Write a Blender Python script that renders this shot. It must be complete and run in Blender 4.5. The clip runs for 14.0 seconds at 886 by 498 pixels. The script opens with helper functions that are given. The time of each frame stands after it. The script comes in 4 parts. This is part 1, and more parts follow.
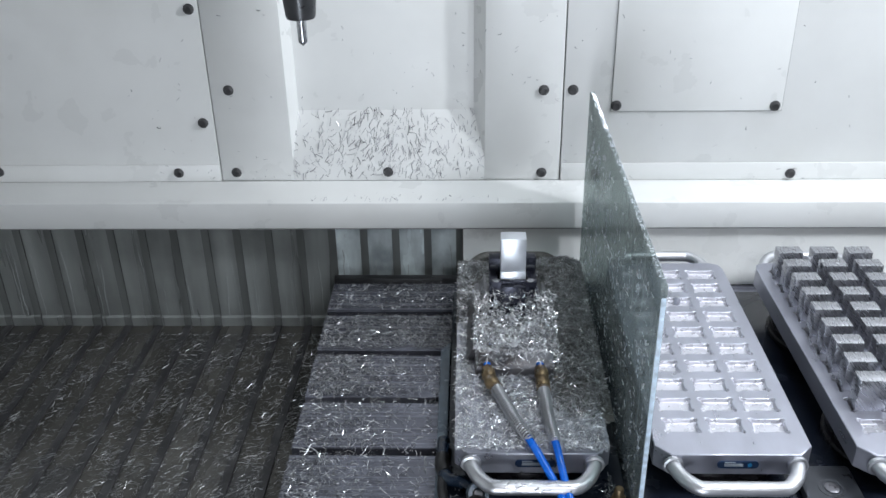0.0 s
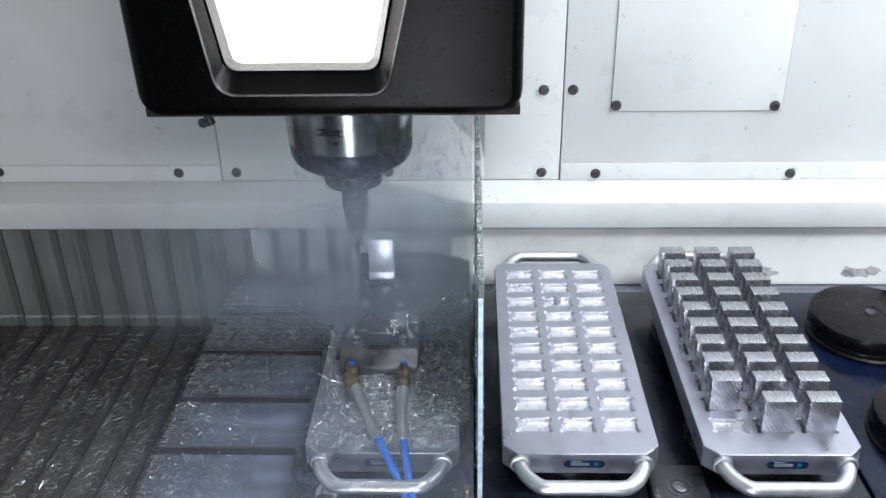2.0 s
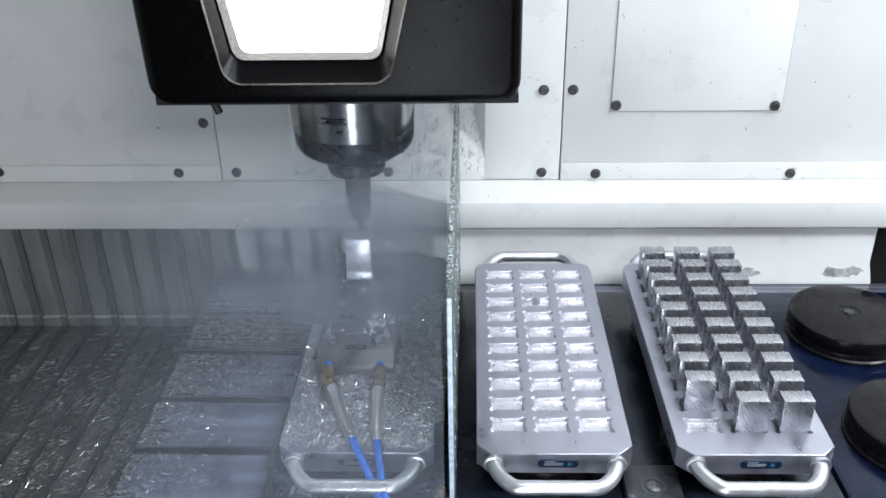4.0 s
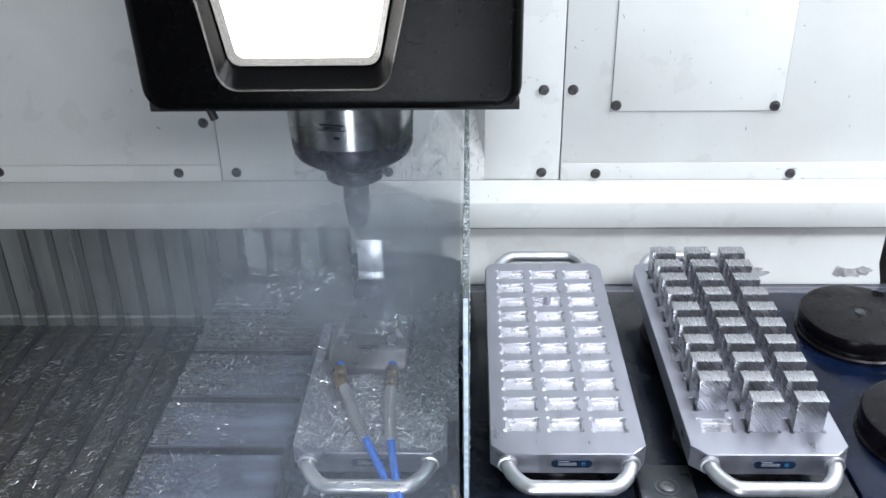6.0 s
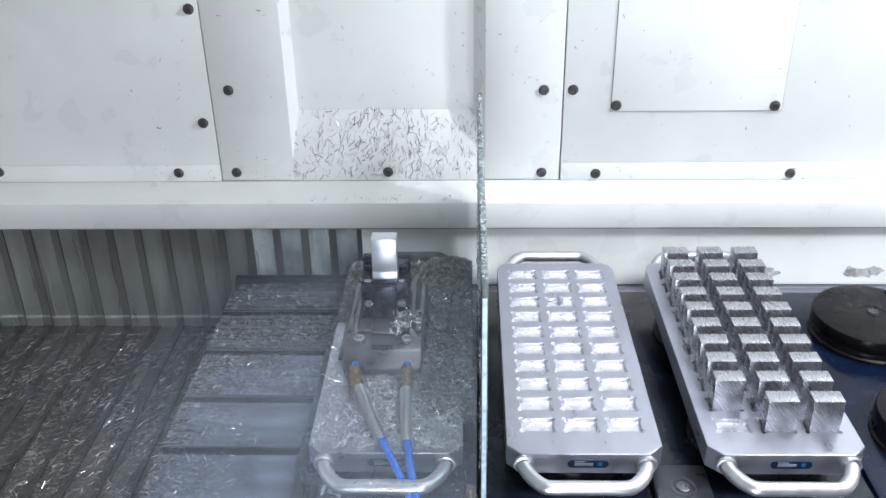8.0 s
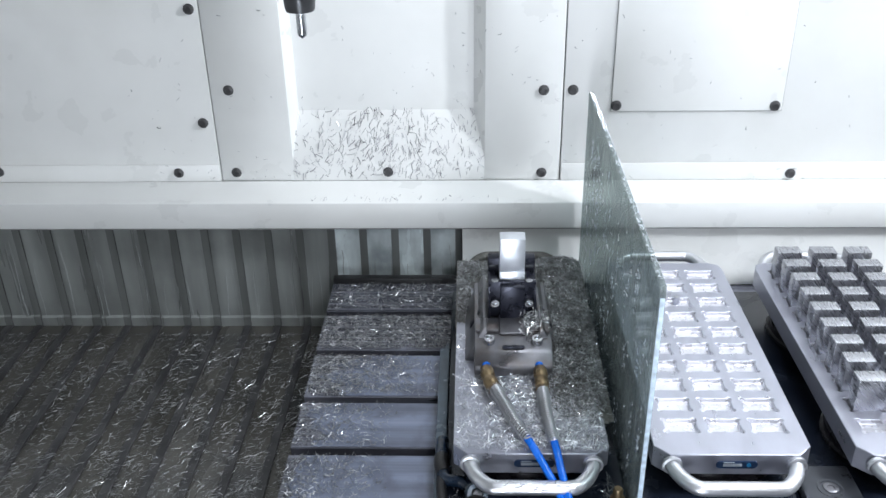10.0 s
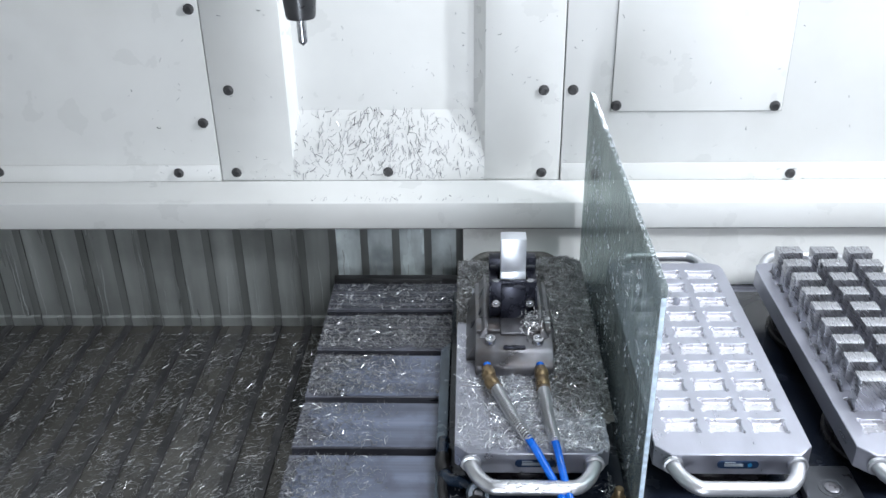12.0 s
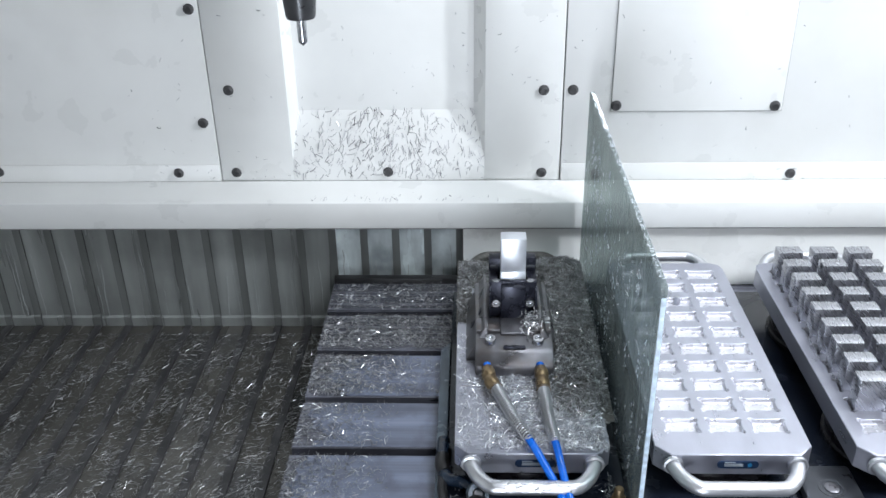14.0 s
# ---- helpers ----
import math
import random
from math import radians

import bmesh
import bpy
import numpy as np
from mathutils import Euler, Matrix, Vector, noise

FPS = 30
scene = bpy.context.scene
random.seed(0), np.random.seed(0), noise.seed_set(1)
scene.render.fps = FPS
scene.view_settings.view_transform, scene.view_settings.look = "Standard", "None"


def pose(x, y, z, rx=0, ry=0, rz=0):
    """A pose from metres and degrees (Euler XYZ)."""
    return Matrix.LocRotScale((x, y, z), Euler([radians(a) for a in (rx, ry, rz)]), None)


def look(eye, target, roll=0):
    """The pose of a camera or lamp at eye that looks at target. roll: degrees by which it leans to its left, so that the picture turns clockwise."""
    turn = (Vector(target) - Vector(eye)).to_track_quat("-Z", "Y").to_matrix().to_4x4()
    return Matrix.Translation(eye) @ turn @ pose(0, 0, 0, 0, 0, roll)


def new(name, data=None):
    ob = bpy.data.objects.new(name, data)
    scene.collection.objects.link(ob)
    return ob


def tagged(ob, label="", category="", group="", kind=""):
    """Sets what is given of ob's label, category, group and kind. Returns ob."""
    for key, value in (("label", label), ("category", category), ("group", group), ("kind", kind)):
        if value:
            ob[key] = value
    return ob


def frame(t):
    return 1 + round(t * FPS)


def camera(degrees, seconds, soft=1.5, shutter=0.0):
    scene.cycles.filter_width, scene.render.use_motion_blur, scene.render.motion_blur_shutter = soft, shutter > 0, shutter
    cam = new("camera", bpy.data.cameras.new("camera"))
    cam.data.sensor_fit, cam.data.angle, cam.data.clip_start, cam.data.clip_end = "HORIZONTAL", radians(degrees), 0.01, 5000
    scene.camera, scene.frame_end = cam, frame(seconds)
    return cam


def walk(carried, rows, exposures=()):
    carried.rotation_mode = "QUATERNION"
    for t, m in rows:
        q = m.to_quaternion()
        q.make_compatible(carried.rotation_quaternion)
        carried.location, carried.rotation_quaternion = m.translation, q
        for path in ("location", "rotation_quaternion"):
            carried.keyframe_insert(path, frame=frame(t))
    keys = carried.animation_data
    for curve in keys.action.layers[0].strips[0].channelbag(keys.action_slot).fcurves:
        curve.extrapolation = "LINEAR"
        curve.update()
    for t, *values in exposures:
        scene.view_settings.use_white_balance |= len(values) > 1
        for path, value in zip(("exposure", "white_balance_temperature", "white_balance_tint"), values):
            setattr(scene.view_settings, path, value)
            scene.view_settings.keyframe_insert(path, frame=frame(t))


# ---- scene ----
cam = camera(52.42, 14.0)
EYE, AIM = (-0.1175, -0.7669, 0.6254), (-0.1486, 0.1141, 0.1534)
walk(cam, [(0.0, look(EYE, AIM, -1.05)), (14.0, look(EYE, AIM, -1.05))], exposures=[(0.0, -0.28), (0.6, -0.24), (1.4, -0.12), (2.4, -0.06), (6.5, 0.00), (8.0, 0.12), (10.3, 0.08), (14.0, 0.08)])

# ---- world and lights ----
world = bpy.data.worlds.new("world")
scene.world = world
world.use_nodes = True
world.node_tree.nodes["Background"].inputs[0].default_value = (0.8, 0.9, 1.0, 1)
world.node_tree.nodes["Background"].inputs[1].default_value = 0.05


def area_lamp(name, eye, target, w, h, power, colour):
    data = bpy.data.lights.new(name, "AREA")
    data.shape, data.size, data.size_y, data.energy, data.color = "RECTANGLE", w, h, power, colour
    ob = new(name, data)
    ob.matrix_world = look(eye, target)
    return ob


area_lamp("lamp_side", (1.08, -0.12, 1.03), (-0.25, 0.40, 0.10), 0.09, 0.40, 17.5, (0.88, 0.93, 1.0))
# Added overhead fill, out of view; it lifts the overall brightness.
area_lamp("fill_overhead", (0.40, -0.15, 1.75), (-0.05, 0.30, 0.0), 0.16, 1.2, 20.0, (0.86, 0.92, 1.0))
# Added front fill, unseen, to brighten the floor, pallets and wall.
area_lamp("fill_front", (0.22, -1.15, 0.95), (0.0, 0.40, 0.05), 0.35, 0.12, 5.5, (0.92, 0.94, 1.0))
# Unseen low front fill, placed to brighten the way cover, table and pallets.
area_lamp("fill_low_front", (-0.16, -1.15, -0.16), (-0.02, 0.45, -0.02), 0.24, 0.80, 9.0, (0.84, 0.91, 1.0))


# ---- materials ----
def material(name, base, rough=0.5, metal=0.0, var=0.15, scale=60.0, bump=0.1, bump_scale=400.0, stretch=(1, 1, 1), island=0.0,
             dirt=None, dirt_amount=0.4, dirt_scale=9.0, coat=0.0, rough_var=0.12, spec=0.5, lean=None):
    m = bpy.data.materials.new(name)
    m.use_nodes = True
    nt = m.node_tree
    n, l = nt.nodes, nt.links
    b = n["Principled BSDF"]
    b.inputs["Metallic"].default_value = metal
    b.inputs["Coat Weight"].default_value = coat
    b.inputs["Specular IOR Level"].default_value = spec
    tc = n.new("ShaderNodeTexCoord")
    mp = n.new("ShaderNodeMapping")
    mp.inputs["Scale"].default_value = stretch
    info = n.new("ShaderNodeObjectInfo")
    shift = n.new("ShaderNodeVectorMath")
    shift.operation = "MULTIPLY_ADD"
    shift.inputs[1].default_value, shift.inputs[2].default_value = (7.0, 3.0, 5.0), (0, 0, 0)
    add = n.new("ShaderNodeVectorMath")
    l.new(info.outputs["Random"], shift.inputs[0])
    l.new(tc.outputs["Object"], add.inputs[0])
    l.new(shift.outputs[0], add.inputs[1])
    if lean:
        turn = n.new("ShaderNodeMapping")
        turn.inputs["Rotation"].default_value = [radians(a) for a in lean]
        l.new(add.outputs[0], turn.inputs["Vector"])
        l.new(turn.outputs[0], mp.inputs["Vector"])
    else:
        l.new(add.outputs[0], mp.inputs["Vector"])
    fine = n.new("ShaderNodeTexNoise")
    fine.inputs["Scale"].default_value, fine.inputs["Detail"].default_value = scale, 5
    l.new(mp.outputs[0], fine.inputs["Vector"])
    ramp = n.new("ShaderNodeMapRange")
    ramp.inputs[1].default_value, ramp.inputs[2].default_value = 0.25, 0.75
    ramp.inputs[3].default_value, ramp.inputs[4].default_value = 1 - var, 1 + var
    l.new(fine.outputs[0], ramp.inputs[0])
    mul = n.new("ShaderNodeMix")
    mul.data_type, mul.blend_type = "RGBA", "MULTIPLY"
    mul.inputs[0].default_value = 1.0
    mul.inputs[6].default_value = (*base, 1)
    l.new(ramp.outputs[0], mul.inputs[7])
    out = mul.outputs[2]
    if island:
        geo = n.new("ShaderNodeNewGeometry")
        r2 = n.new("ShaderNodeMapRange")
        r2.inputs[3].default_value, r2.inputs[4].default_value = 1 - island, 1 + island
        l.new(geo.outputs["Random Per Island"], r2.inputs[0])
        m2 = n.new("ShaderNodeMix")
        m2.data_type, m2.blend_type = "RGBA", "MULTIPLY"
        m2.inputs[0].default_value = 1.0
        l.new(out, m2.inputs[6])
        l.new(r2.outputs[0], m2.inputs[7])
        out = m2.outputs[2]
    if dirt:
        big = n.new("ShaderNodeTexNoise")
        big.inputs["Scale"].default_value, big.inputs["Detail"].default_value = dirt_scale, 7
        l.new(add.outputs[0], big.inputs["Vector"])
        r3 = n.new("ShaderNodeMapRange")
        r3.inputs[1].default_value, r3.inputs[2].default_value = 0.48, 0.72
        r3.inputs[4].default_value = dirt_amount
        l.new(big.outputs[0], r3.inputs[0])
        m3 = n.new("ShaderNodeMix")
        m3.data_type = "RGBA"
        l.new(r3.outputs[0], m3.inputs[0])
        l.new(out, m3.inputs[6])
        m3.inputs[7].default_value = (*dirt, 1)
        out = m3.outputs[2]
    l.new(out, b.inputs["Base Color"])
    rr = n.new("ShaderNodeMapRange")
    rr.inputs[1].default_value, rr.inputs[2].default_value = 0.3, 0.7
    rr.inputs[3].default_value, rr.inputs[4].default_value = max(0.02, rough - rough_var), min(1, rough + rough_var)
    l.new(fine.outputs[0], rr.inputs[0])
    l.new(rr.outputs[0], b.inputs["Roughness"])
    if bump:
        bn = n.new("ShaderNodeTexNoise")
        bn.inputs["Scale"].default_value, bn.inputs["Detail"].default_value = bump_scale, 3
        l.new(mp.outputs[0], bn.inputs["Vector"])
        bp = n.new("ShaderNodeBump")
        bp.inputs["Strength"].default_value, bp.inputs["Distance"].default_value = bump, 0.001
        l.new(bn.outputs[0], bp.inputs["Height"])
        l.new(bp.outputs[0], b.inputs["Normal"])
    return m


def glow(name, colour, strength):
    m = bpy.data.materials.new(name)
    m.use_nodes = True
    b = m.node_tree.nodes["Principled BSDF"]
    b.inputs["Base Color"].default_value = (*colour, 1)
    b.inputs["Emission Color"].default_value = (*colour, 1)
    b.inputs["Emission Strength"].default_value = strength
    return m


PAINT = material("white_paint", (0.78, 0.79, 0.78), 0.34, var=0.03, scale=14, bump=0.05, bump_scale=260, dirt=(0.62, 0.61, 0.57), dirt_amount=0.25, dirt_scale=5)
# For the unseen front wall: dark, so glossy parts mirror little light.
FRONT_DARK = material("dark_front_wall", (0.035, 0.037, 0.04), 0.35, var=0.1, scale=8, bump=0.02)
HAIRLINE = material("panel_gap", (0.25, 0.25, 0.25), 0.7, var=0.2)
SEAM = material("seam_rubber", (0.03, 0.03, 0.03), 0.7, var=0.3)
RUBBER = material("black_rubber", (0.012, 0.012, 0.013), 0.42, var=0.3, scale=90, bump=0.15)
SCREW = material("dark_screw_cap", (0.045, 0.045, 0.047), 0.4, var=0.3, scale=90, bump=0.15)
STEEL_DARK = material("dark_steel", (0.055, 0.06, 0.07), 0.34, 0.35, var=0.3, scale=30, bump=0.15, bump_scale=300, dirt=(0.1, 0.105, 0.115), dirt_amount=0.5)
TABLE = material("table_steel", (0.17, 0.175, 0.21), 0.26, 0.6, var=0.25, scale=25, bump=0.25, bump_scale=60, stretch=(0.05, 9, 1), dirt=(0.33, 0.34, 0.42), dirt_amount=0.5, dirt_scale=14)
COVER = material("cover_steel", (0.34, 0.36, 0.35), 0.34, 0.45, var=0.3, scale=26, bump=0.12, bump_scale=40, stretch=(1, 1, 0.08), dirt=(0.17, 0.18, 0.175), dirt_amount=0.7, dirt_scale=9)
COVER_OILY = material("oily_cover_steel", (0.125, 0.120, 0.108), 0.24, 0.45, var=0.35, scale=20, bump=0.15, bump_scale=70, stretch=(1, 0.15, 1), dirt=(0.07, 0.075, 0.085), dirt_amount=0.6, dirt_scale=10, rough_var=0.08)
# Darker band along the lying edge of each lamella.
EDGE_BAND = material("dark_edge_band", (0.048, 0.048, 0.050), 0.45, 0.1, var=0.4, scale=30, bump=0.2, bump_scale=90, dirt=(0.10, 0.10, 0.10), dirt_amount=0.6, dirt_scale=30)
# Cleaner lamellae; the pale, patchy base also paints in their bright reflections.
COVER_SHEEN = material("clean_cover_with_sheen", (0.62, 0.69, 0.70), 0.22, 0.15, var=0.5, dirt=(0.22, 0.25, 0.27), dirt_amount=0.8, dirt_scale=16, scale=22, bump=0.35, bump_scale=30, stretch=(1, 1, 0.3), rough_var=0.08)
ALU = material("milled_aluminium", (0.47, 0.48, 0.55), 0.38, 0.85, var=0.10, scale=60, bump=0.08, bump_scale=500, stretch=(1, 0.3, 1), dirt=(0.46, 0.47, 0.52), dirt_amount=0.5, dirt_scale=18)
# Paler copy of the plate metal, with the pockets' lamp reflection coloured in.
ALU_LIT = material("lit_pocket_aluminium", (0.70, 0.70, 0.75), 0.30, 0.6, var=0.08, scale=80, bump=0.1, bump_scale=300)
MILLED = material("milled_workpiece", (0.74, 0.77, 0.82), 0.33, 0.75, var=0.08, scale=60, bump=0.3, bump_scale=120, rough_var=0.06)
SAWN = material("sawn_aluminium", (0.42, 0.425, 0.455), 0.28, 0.92, var=0.05, scale=120, bump=0.0, stretch=(6, 1, 0.4), rough_var=0.025, lean=(0, 38, 0))
STEEL = material("bright_steel", (0.58, 0.59, 0.62), 0.27, 1.0, var=0.05, scale=50, bump=0.03, rough_var=0.04)
SPINDLE = material("spindle_steel", (0.27, 0.28, 0.29), 0.2, 1.0, var=0.02, scale=10, bump=0.0, rough_var=0.01)
BLACK_OXIDE = material("black_oxide", (0.024, 0.026, 0.040), 0.28, 0.55, var=0.25, scale=80, bump=0.12)
PLASTIC = material("black_plastic", (0.0015, 0.0015, 0.0017), 0.25, 0.0, var=0.2, scale=200, bump=0.25, bump_scale=700, rough_var=0.03, spec=0.12)
# Two copies of one bezel black: shinier for lit rims, dimmer for the slope.
BEZEL = material("glossy_black_bezel", (0.003, 0.003, 0.0035), 0.22, 0.0, var=0.2, scale=300, bump=0.9, bump_scale=600, rough_var=0.05, spec=0.7)
BEZEL_SLOPE = material("dimmed_black_bezel", (0.002, 0.002, 0.0025), 0.22, 0.0, var=0.2, scale=300, bump=0.25, bump_scale=800, rough_var=0.05, spec=0.16)
CHIP = material("metal_chip", (0.80, 0.81, 0.84), 0.25, 0.75, var=0.2, island=0.4, bump=0)
CHIP_DULL = material("dull_chip", (0.27, 0.275, 0.285), 0.38, 0.8, var=0.2, island=0.6, bump=0)
CHIP_GREY = material("grey_chip", (0.62, 0.635, 0.69), 0.3, 0.55, var=0.2, island=0.6, bump=0)
CHIP_STUCK = material("stuck_grey_chip", (0.36, 0.36, 0.38), 0.35, 0.6, var=0.2, island=0.5, bump=0)
HOSE = material("blue_hose", (0.004, 0.15, 0.72), 0.25, 0.0, var=0.15, scale=60, bump=0.05)
VICE = material("worn_vice_steel", (0.18, 0.18, 0.195), 0.36, 0.8, var=0.35, scale=30, bump=0.2, bump_scale=200, dirt=(0.14, 0.11, 0.085), dirt_amount=0.6, dirt_scale=40)
FILM = material("milky_coolant", (0.165, 0.19, 0.265), 0.15, 0.0, var=0.45, scale=18, bump=0.5, bump_scale=30, stretch=(0.15, 4, 1), rough_var=0.1, dirt=(0.09, 0.10, 0.14), dirt_amount=0.9, dirt_scale=26)
HANDLE = material("satin_aluminium_tube", (0.70, 0.71, 0.74), 0.36, 0.9, var=0.06, scale=90, bump=0.05, bump_scale=500, rough_var=0.05)
HOLDER = material("dark_grey_holder_steel", (0.075, 0.077, 0.082), 0.36, 0.6, var=0.2, scale=120, bump=0.1)
CHIP_MAT = material("packed_chip_mat", (0.13, 0.127, 0.118), 0.5, 0.5, var=0.5, scale=260, bump=1.0, bump_scale=420, dirt=(0.06, 0.058, 0.052), dirt_amount=0.6, dirt_scale=60)
RAIL = material("wet_slate_steel", (0.095, 0.125, 0.155), 0.24, 0.3, var=0.3, scale=25, bump=0.15, bump_scale=50, dirt=(0.03, 0.04, 0.05), dirt_amount=0.6, dirt_scale=20)
LIP = material("dark_lamella_lip", (0.18, 0.19, 0.185), 0.36, 0.4, var=0.3, scale=26, bump=0.1, bump_scale=90, stretch=(1, 1, 0.08))
DRIED = material("dried_coolant_trail", (0.34, 0.36, 0.36), 0.5, 0.0, var=0.2, scale=90, bump=0.1)
NAVY = material("wet_navy_rubber", (0.010, 0.022, 0.045), 0.2, 0.0, var=0.3, scale=90, bump=0.15, spec=0.6)
BRASS = material("dull_brass", (0.30, 0.22, 0.13), 0.35, 0.9, var=0.3, scale=90)
OILY = material("oily_black_plate", (0.010, 0.014, 0.024), 0.22, 0.2, var=0.4, scale=20, bump=0.15, bump_scale=40, spec=0.4, dirt=(0.03, 0.035, 0.04), dirt_amount=0.5, dirt_scale=16)
DISC = material("oiled_black_steel", (0.009, 0.008, 0.010), 0.3, 0.2, var=0.3, scale=60, bump=0.06, spec=0.2, rough_var=0.08)
BLUE = material("dark_blue_paint", (0.003, 0.008, 0.028), 0.22, 0.0, var=0.3, scale=30, bump=0.15, bump_scale=60, spec=0.3, dirt=(0.005, 0.007, 0.012), dirt_amount=0.7, dirt_scale=14)
MILKY = material("milky_cut_edge", (0.58, 0.70, 0.82), 0.2, 0.0, var=0.35, scale=120, bump=0.6, bump_scale=300)
WATER = material("water_bead", (0.74, 0.79, 0.85), 0.08, 0.3, var=0.1, island=0.35, bump=0)
LABEL = material("label_blue", (0.012, 0.03, 0.075), 0.35, var=0.1)
LABEL_WHITE = material("label_white", (0.30, 0.34, 0.38), 0.5, var=0.1)
LABEL_CYAN = material("label_cyan", (0.02, 0.2, 0.42), 0.5, var=0.1)
STAIN = material("oil_stain", (0.30, 0.30, 0.31), 0.45, var=0.4, scale=80)
LAMP = glow("lamp_panel", (1.0, 0.98, 0.94), 6.0)

GLASS = bpy.data.materials.new("scratched_polycarbonate")
GLASS.use_nodes = True
_n, _l = GLASS.node_tree.nodes, GLASS.node_tree.links
_b = _n["Principled BSDF"]
_b.inputs["Base Color"].default_value = (0.35, 0.40, 0.40, 1)
_b.inputs["Roughness"].default_value = 0.25
_mix = _n.new("ShaderNodeMixShader")
_tr = _n.new("ShaderNodeBsdfTransparent")
_tr.inputs[0].default_value = (0.54, 0.59, 0.58, 1)
_tc = _n.new("ShaderNodeTexCoord")
_mp = _n.new("ShaderNodeMapping")
_mp.inputs["Scale"].default_value = (1, 1, 0.15)
_no = _n.new("ShaderNodeTexNoise")
_no.inputs["Scale"].default_value, _no.inputs["Detail"].default_value = 90, 6
_mr = _n.new("ShaderNodeMapRange")
_mr.inputs[1].default_value, _mr.inputs[2].default_value = 0.35, 0.8
_mr.inputs[3].default_value, _mr.inputs[4].default_value = 0.22, 0.6
_l.new(_tc.outputs["Object"], _mp.inputs["Vector"])
_l.new(_mp.outputs[0], _no.inputs["Vector"])
_l.new(_no.outputs[0], _mr.inputs[0])
_l.new(_mr.outputs[0], _mix.inputs[0])
_l.new(_tr.outputs[0], _mix.inputs[1])
_l.new(_b.outputs[0], _mix.inputs[2])
_l.new(_mix.outputs[0], _n["Material Output"].inputs["Surface"])


# ---- mesh helpers ----
def mesh_of(name, bm, material, smooth=40):
    me = bpy.data.meshes.new(name)
    bmesh.ops.recalc_face_normals(bm, faces=bm.faces)
    bm.to_mesh(me)
    bm.free()
    me.materials.append(material)
    if smooth:
        for p in me.polygons:
            p.use_smooth = True
        me.set_sharp_from_angle(angle=radians(smooth))
    return me


def part(name, bm, material, parent, label="", at=None, smooth=40):
    ob = new(name, mesh_of(name, bm, material, smooth) if isinstance(bm, bmesh.types.BMesh) else bm)
    ob.parent = parent
    if at is not None:
        ob.matrix_basis = at
    return tagged(ob, label) if label else ob


def thing(name, label, category, group="", kind="", at=None):
    ob = new(name)
    if at is not None:
        ob.matrix_basis = at
    return tagged(ob, label, category, group, kind)


def solid(name, bm, material, label, category, group="", kind="", at=None, smooth=40):
    ob = new(name, mesh_of(name, bm, material, smooth))
    if at is not None:
        ob.matrix_basis = at
    return tagged(ob, label, category, group, kind)


def box(bm, x0, x1, y0, y1, z0, z1, bevel=0.0, segments=2):
    r = bmesh.ops.create_cube(bm, size=1.0, matrix=Matrix.Translation(((x0 + x1) / 2, (y0 + y1) / 2, (z0 + z1) / 2)) @ Matrix.Diagonal((x1 - x0, y1 - y0, z1 - z0, 1)))
    if bevel:
        edges = list({e for v in r["verts"] for e in v.link_edges})
        bmesh.ops.bevel(bm, geom=edges, offset=bevel, segments=segments, affect="EDGES", profile=0.5)
    return bm


def boxes(*rows, bevel=0.0):
    bm = bmesh.new()
    for row in rows:
        box(bm, *row, bevel=bevel)
    return bm


def prism(outline, axis, lo, hi, bevel=0.0, bm=None):
    """Extrude a closed outline of 2D points along an axis from lo to hi."""
    bm = bm or bmesh.new()

    def place(a, b, c):
        return {"x": (c, a, b), "y": (a, c, b), "z": (a, b, c)}[axis]
    low = [bm.verts.new(place(a, b, lo)) for a, b in outline]
    high = [bm.verts.new(place(a, b, hi)) for a, b in outline]
    n = len(outline)
    faces = [bm.faces.new(low[::-1]), bm.faces.new(high)]
    faces += [bm.faces.new((low[i], low[(i + 1) % n], high[(i + 1) % n], high[i])) for i in range(n)]
    if bevel:
        edges = list({e for f in faces for e in f.edges})
        bmesh.ops.bevel(bm, geom=edges, offset=bevel, segments=2, affect="EDGES", profile=0.5)
    return bm


def lathe(profile, segments=48, bm=None, centre=(0, 0, 0)):
    """Turn (radius, z) pairs about the z axis."""
    bm = bm or bmesh.new()
    rings = []
    for r, z in profile:
        if r < 1e-6:
            rings.append([bm.verts.new((centre[0], centre[1], centre[2] + z))])
        else:
            rings.append([bm.verts.new((centre[0] + r * math.cos(a), centre[1] + r * math.sin(a), centre[2] + z)) for a in (2 * math.pi * k / segments for k in range(segments))])
    for a, b in zip(rings, rings[1:]):
        for k in range(segments):
            j = (k + 1) % segments
            if len(a) == 1 and len(b) == 1:
                continue
            if len(a) == 1:
                bm.faces.new((a[0], b[j], b[k]))
            elif len(b) == 1:
                bm.faces.new((a[k], a[j], b[0]))
            else:
                bm.faces.new((a[k], a[j], b[j], b[k]))
    return bm


def smooth_path(points, steps=8):
    """A Catmull-Rom curve through the points."""
    pts = [Vector(p) for p in points]
    pts = [pts[0] * 2 - pts[1]] + pts + [pts[-1] * 2 - pts[-2]]
    out = []
    for a, b, c, d in zip(pts, pts[1:], pts[2:], pts[3:]):
        for k in range(steps):
            t = k / steps
            out.append(0.5 * (2 * b + (c - a) * t + (2 * a - 5 * b + 4 * c - d) * t * t + (3 * b - a - 3 * c + d) * t ** 3))
    return out + [pts[-2]]


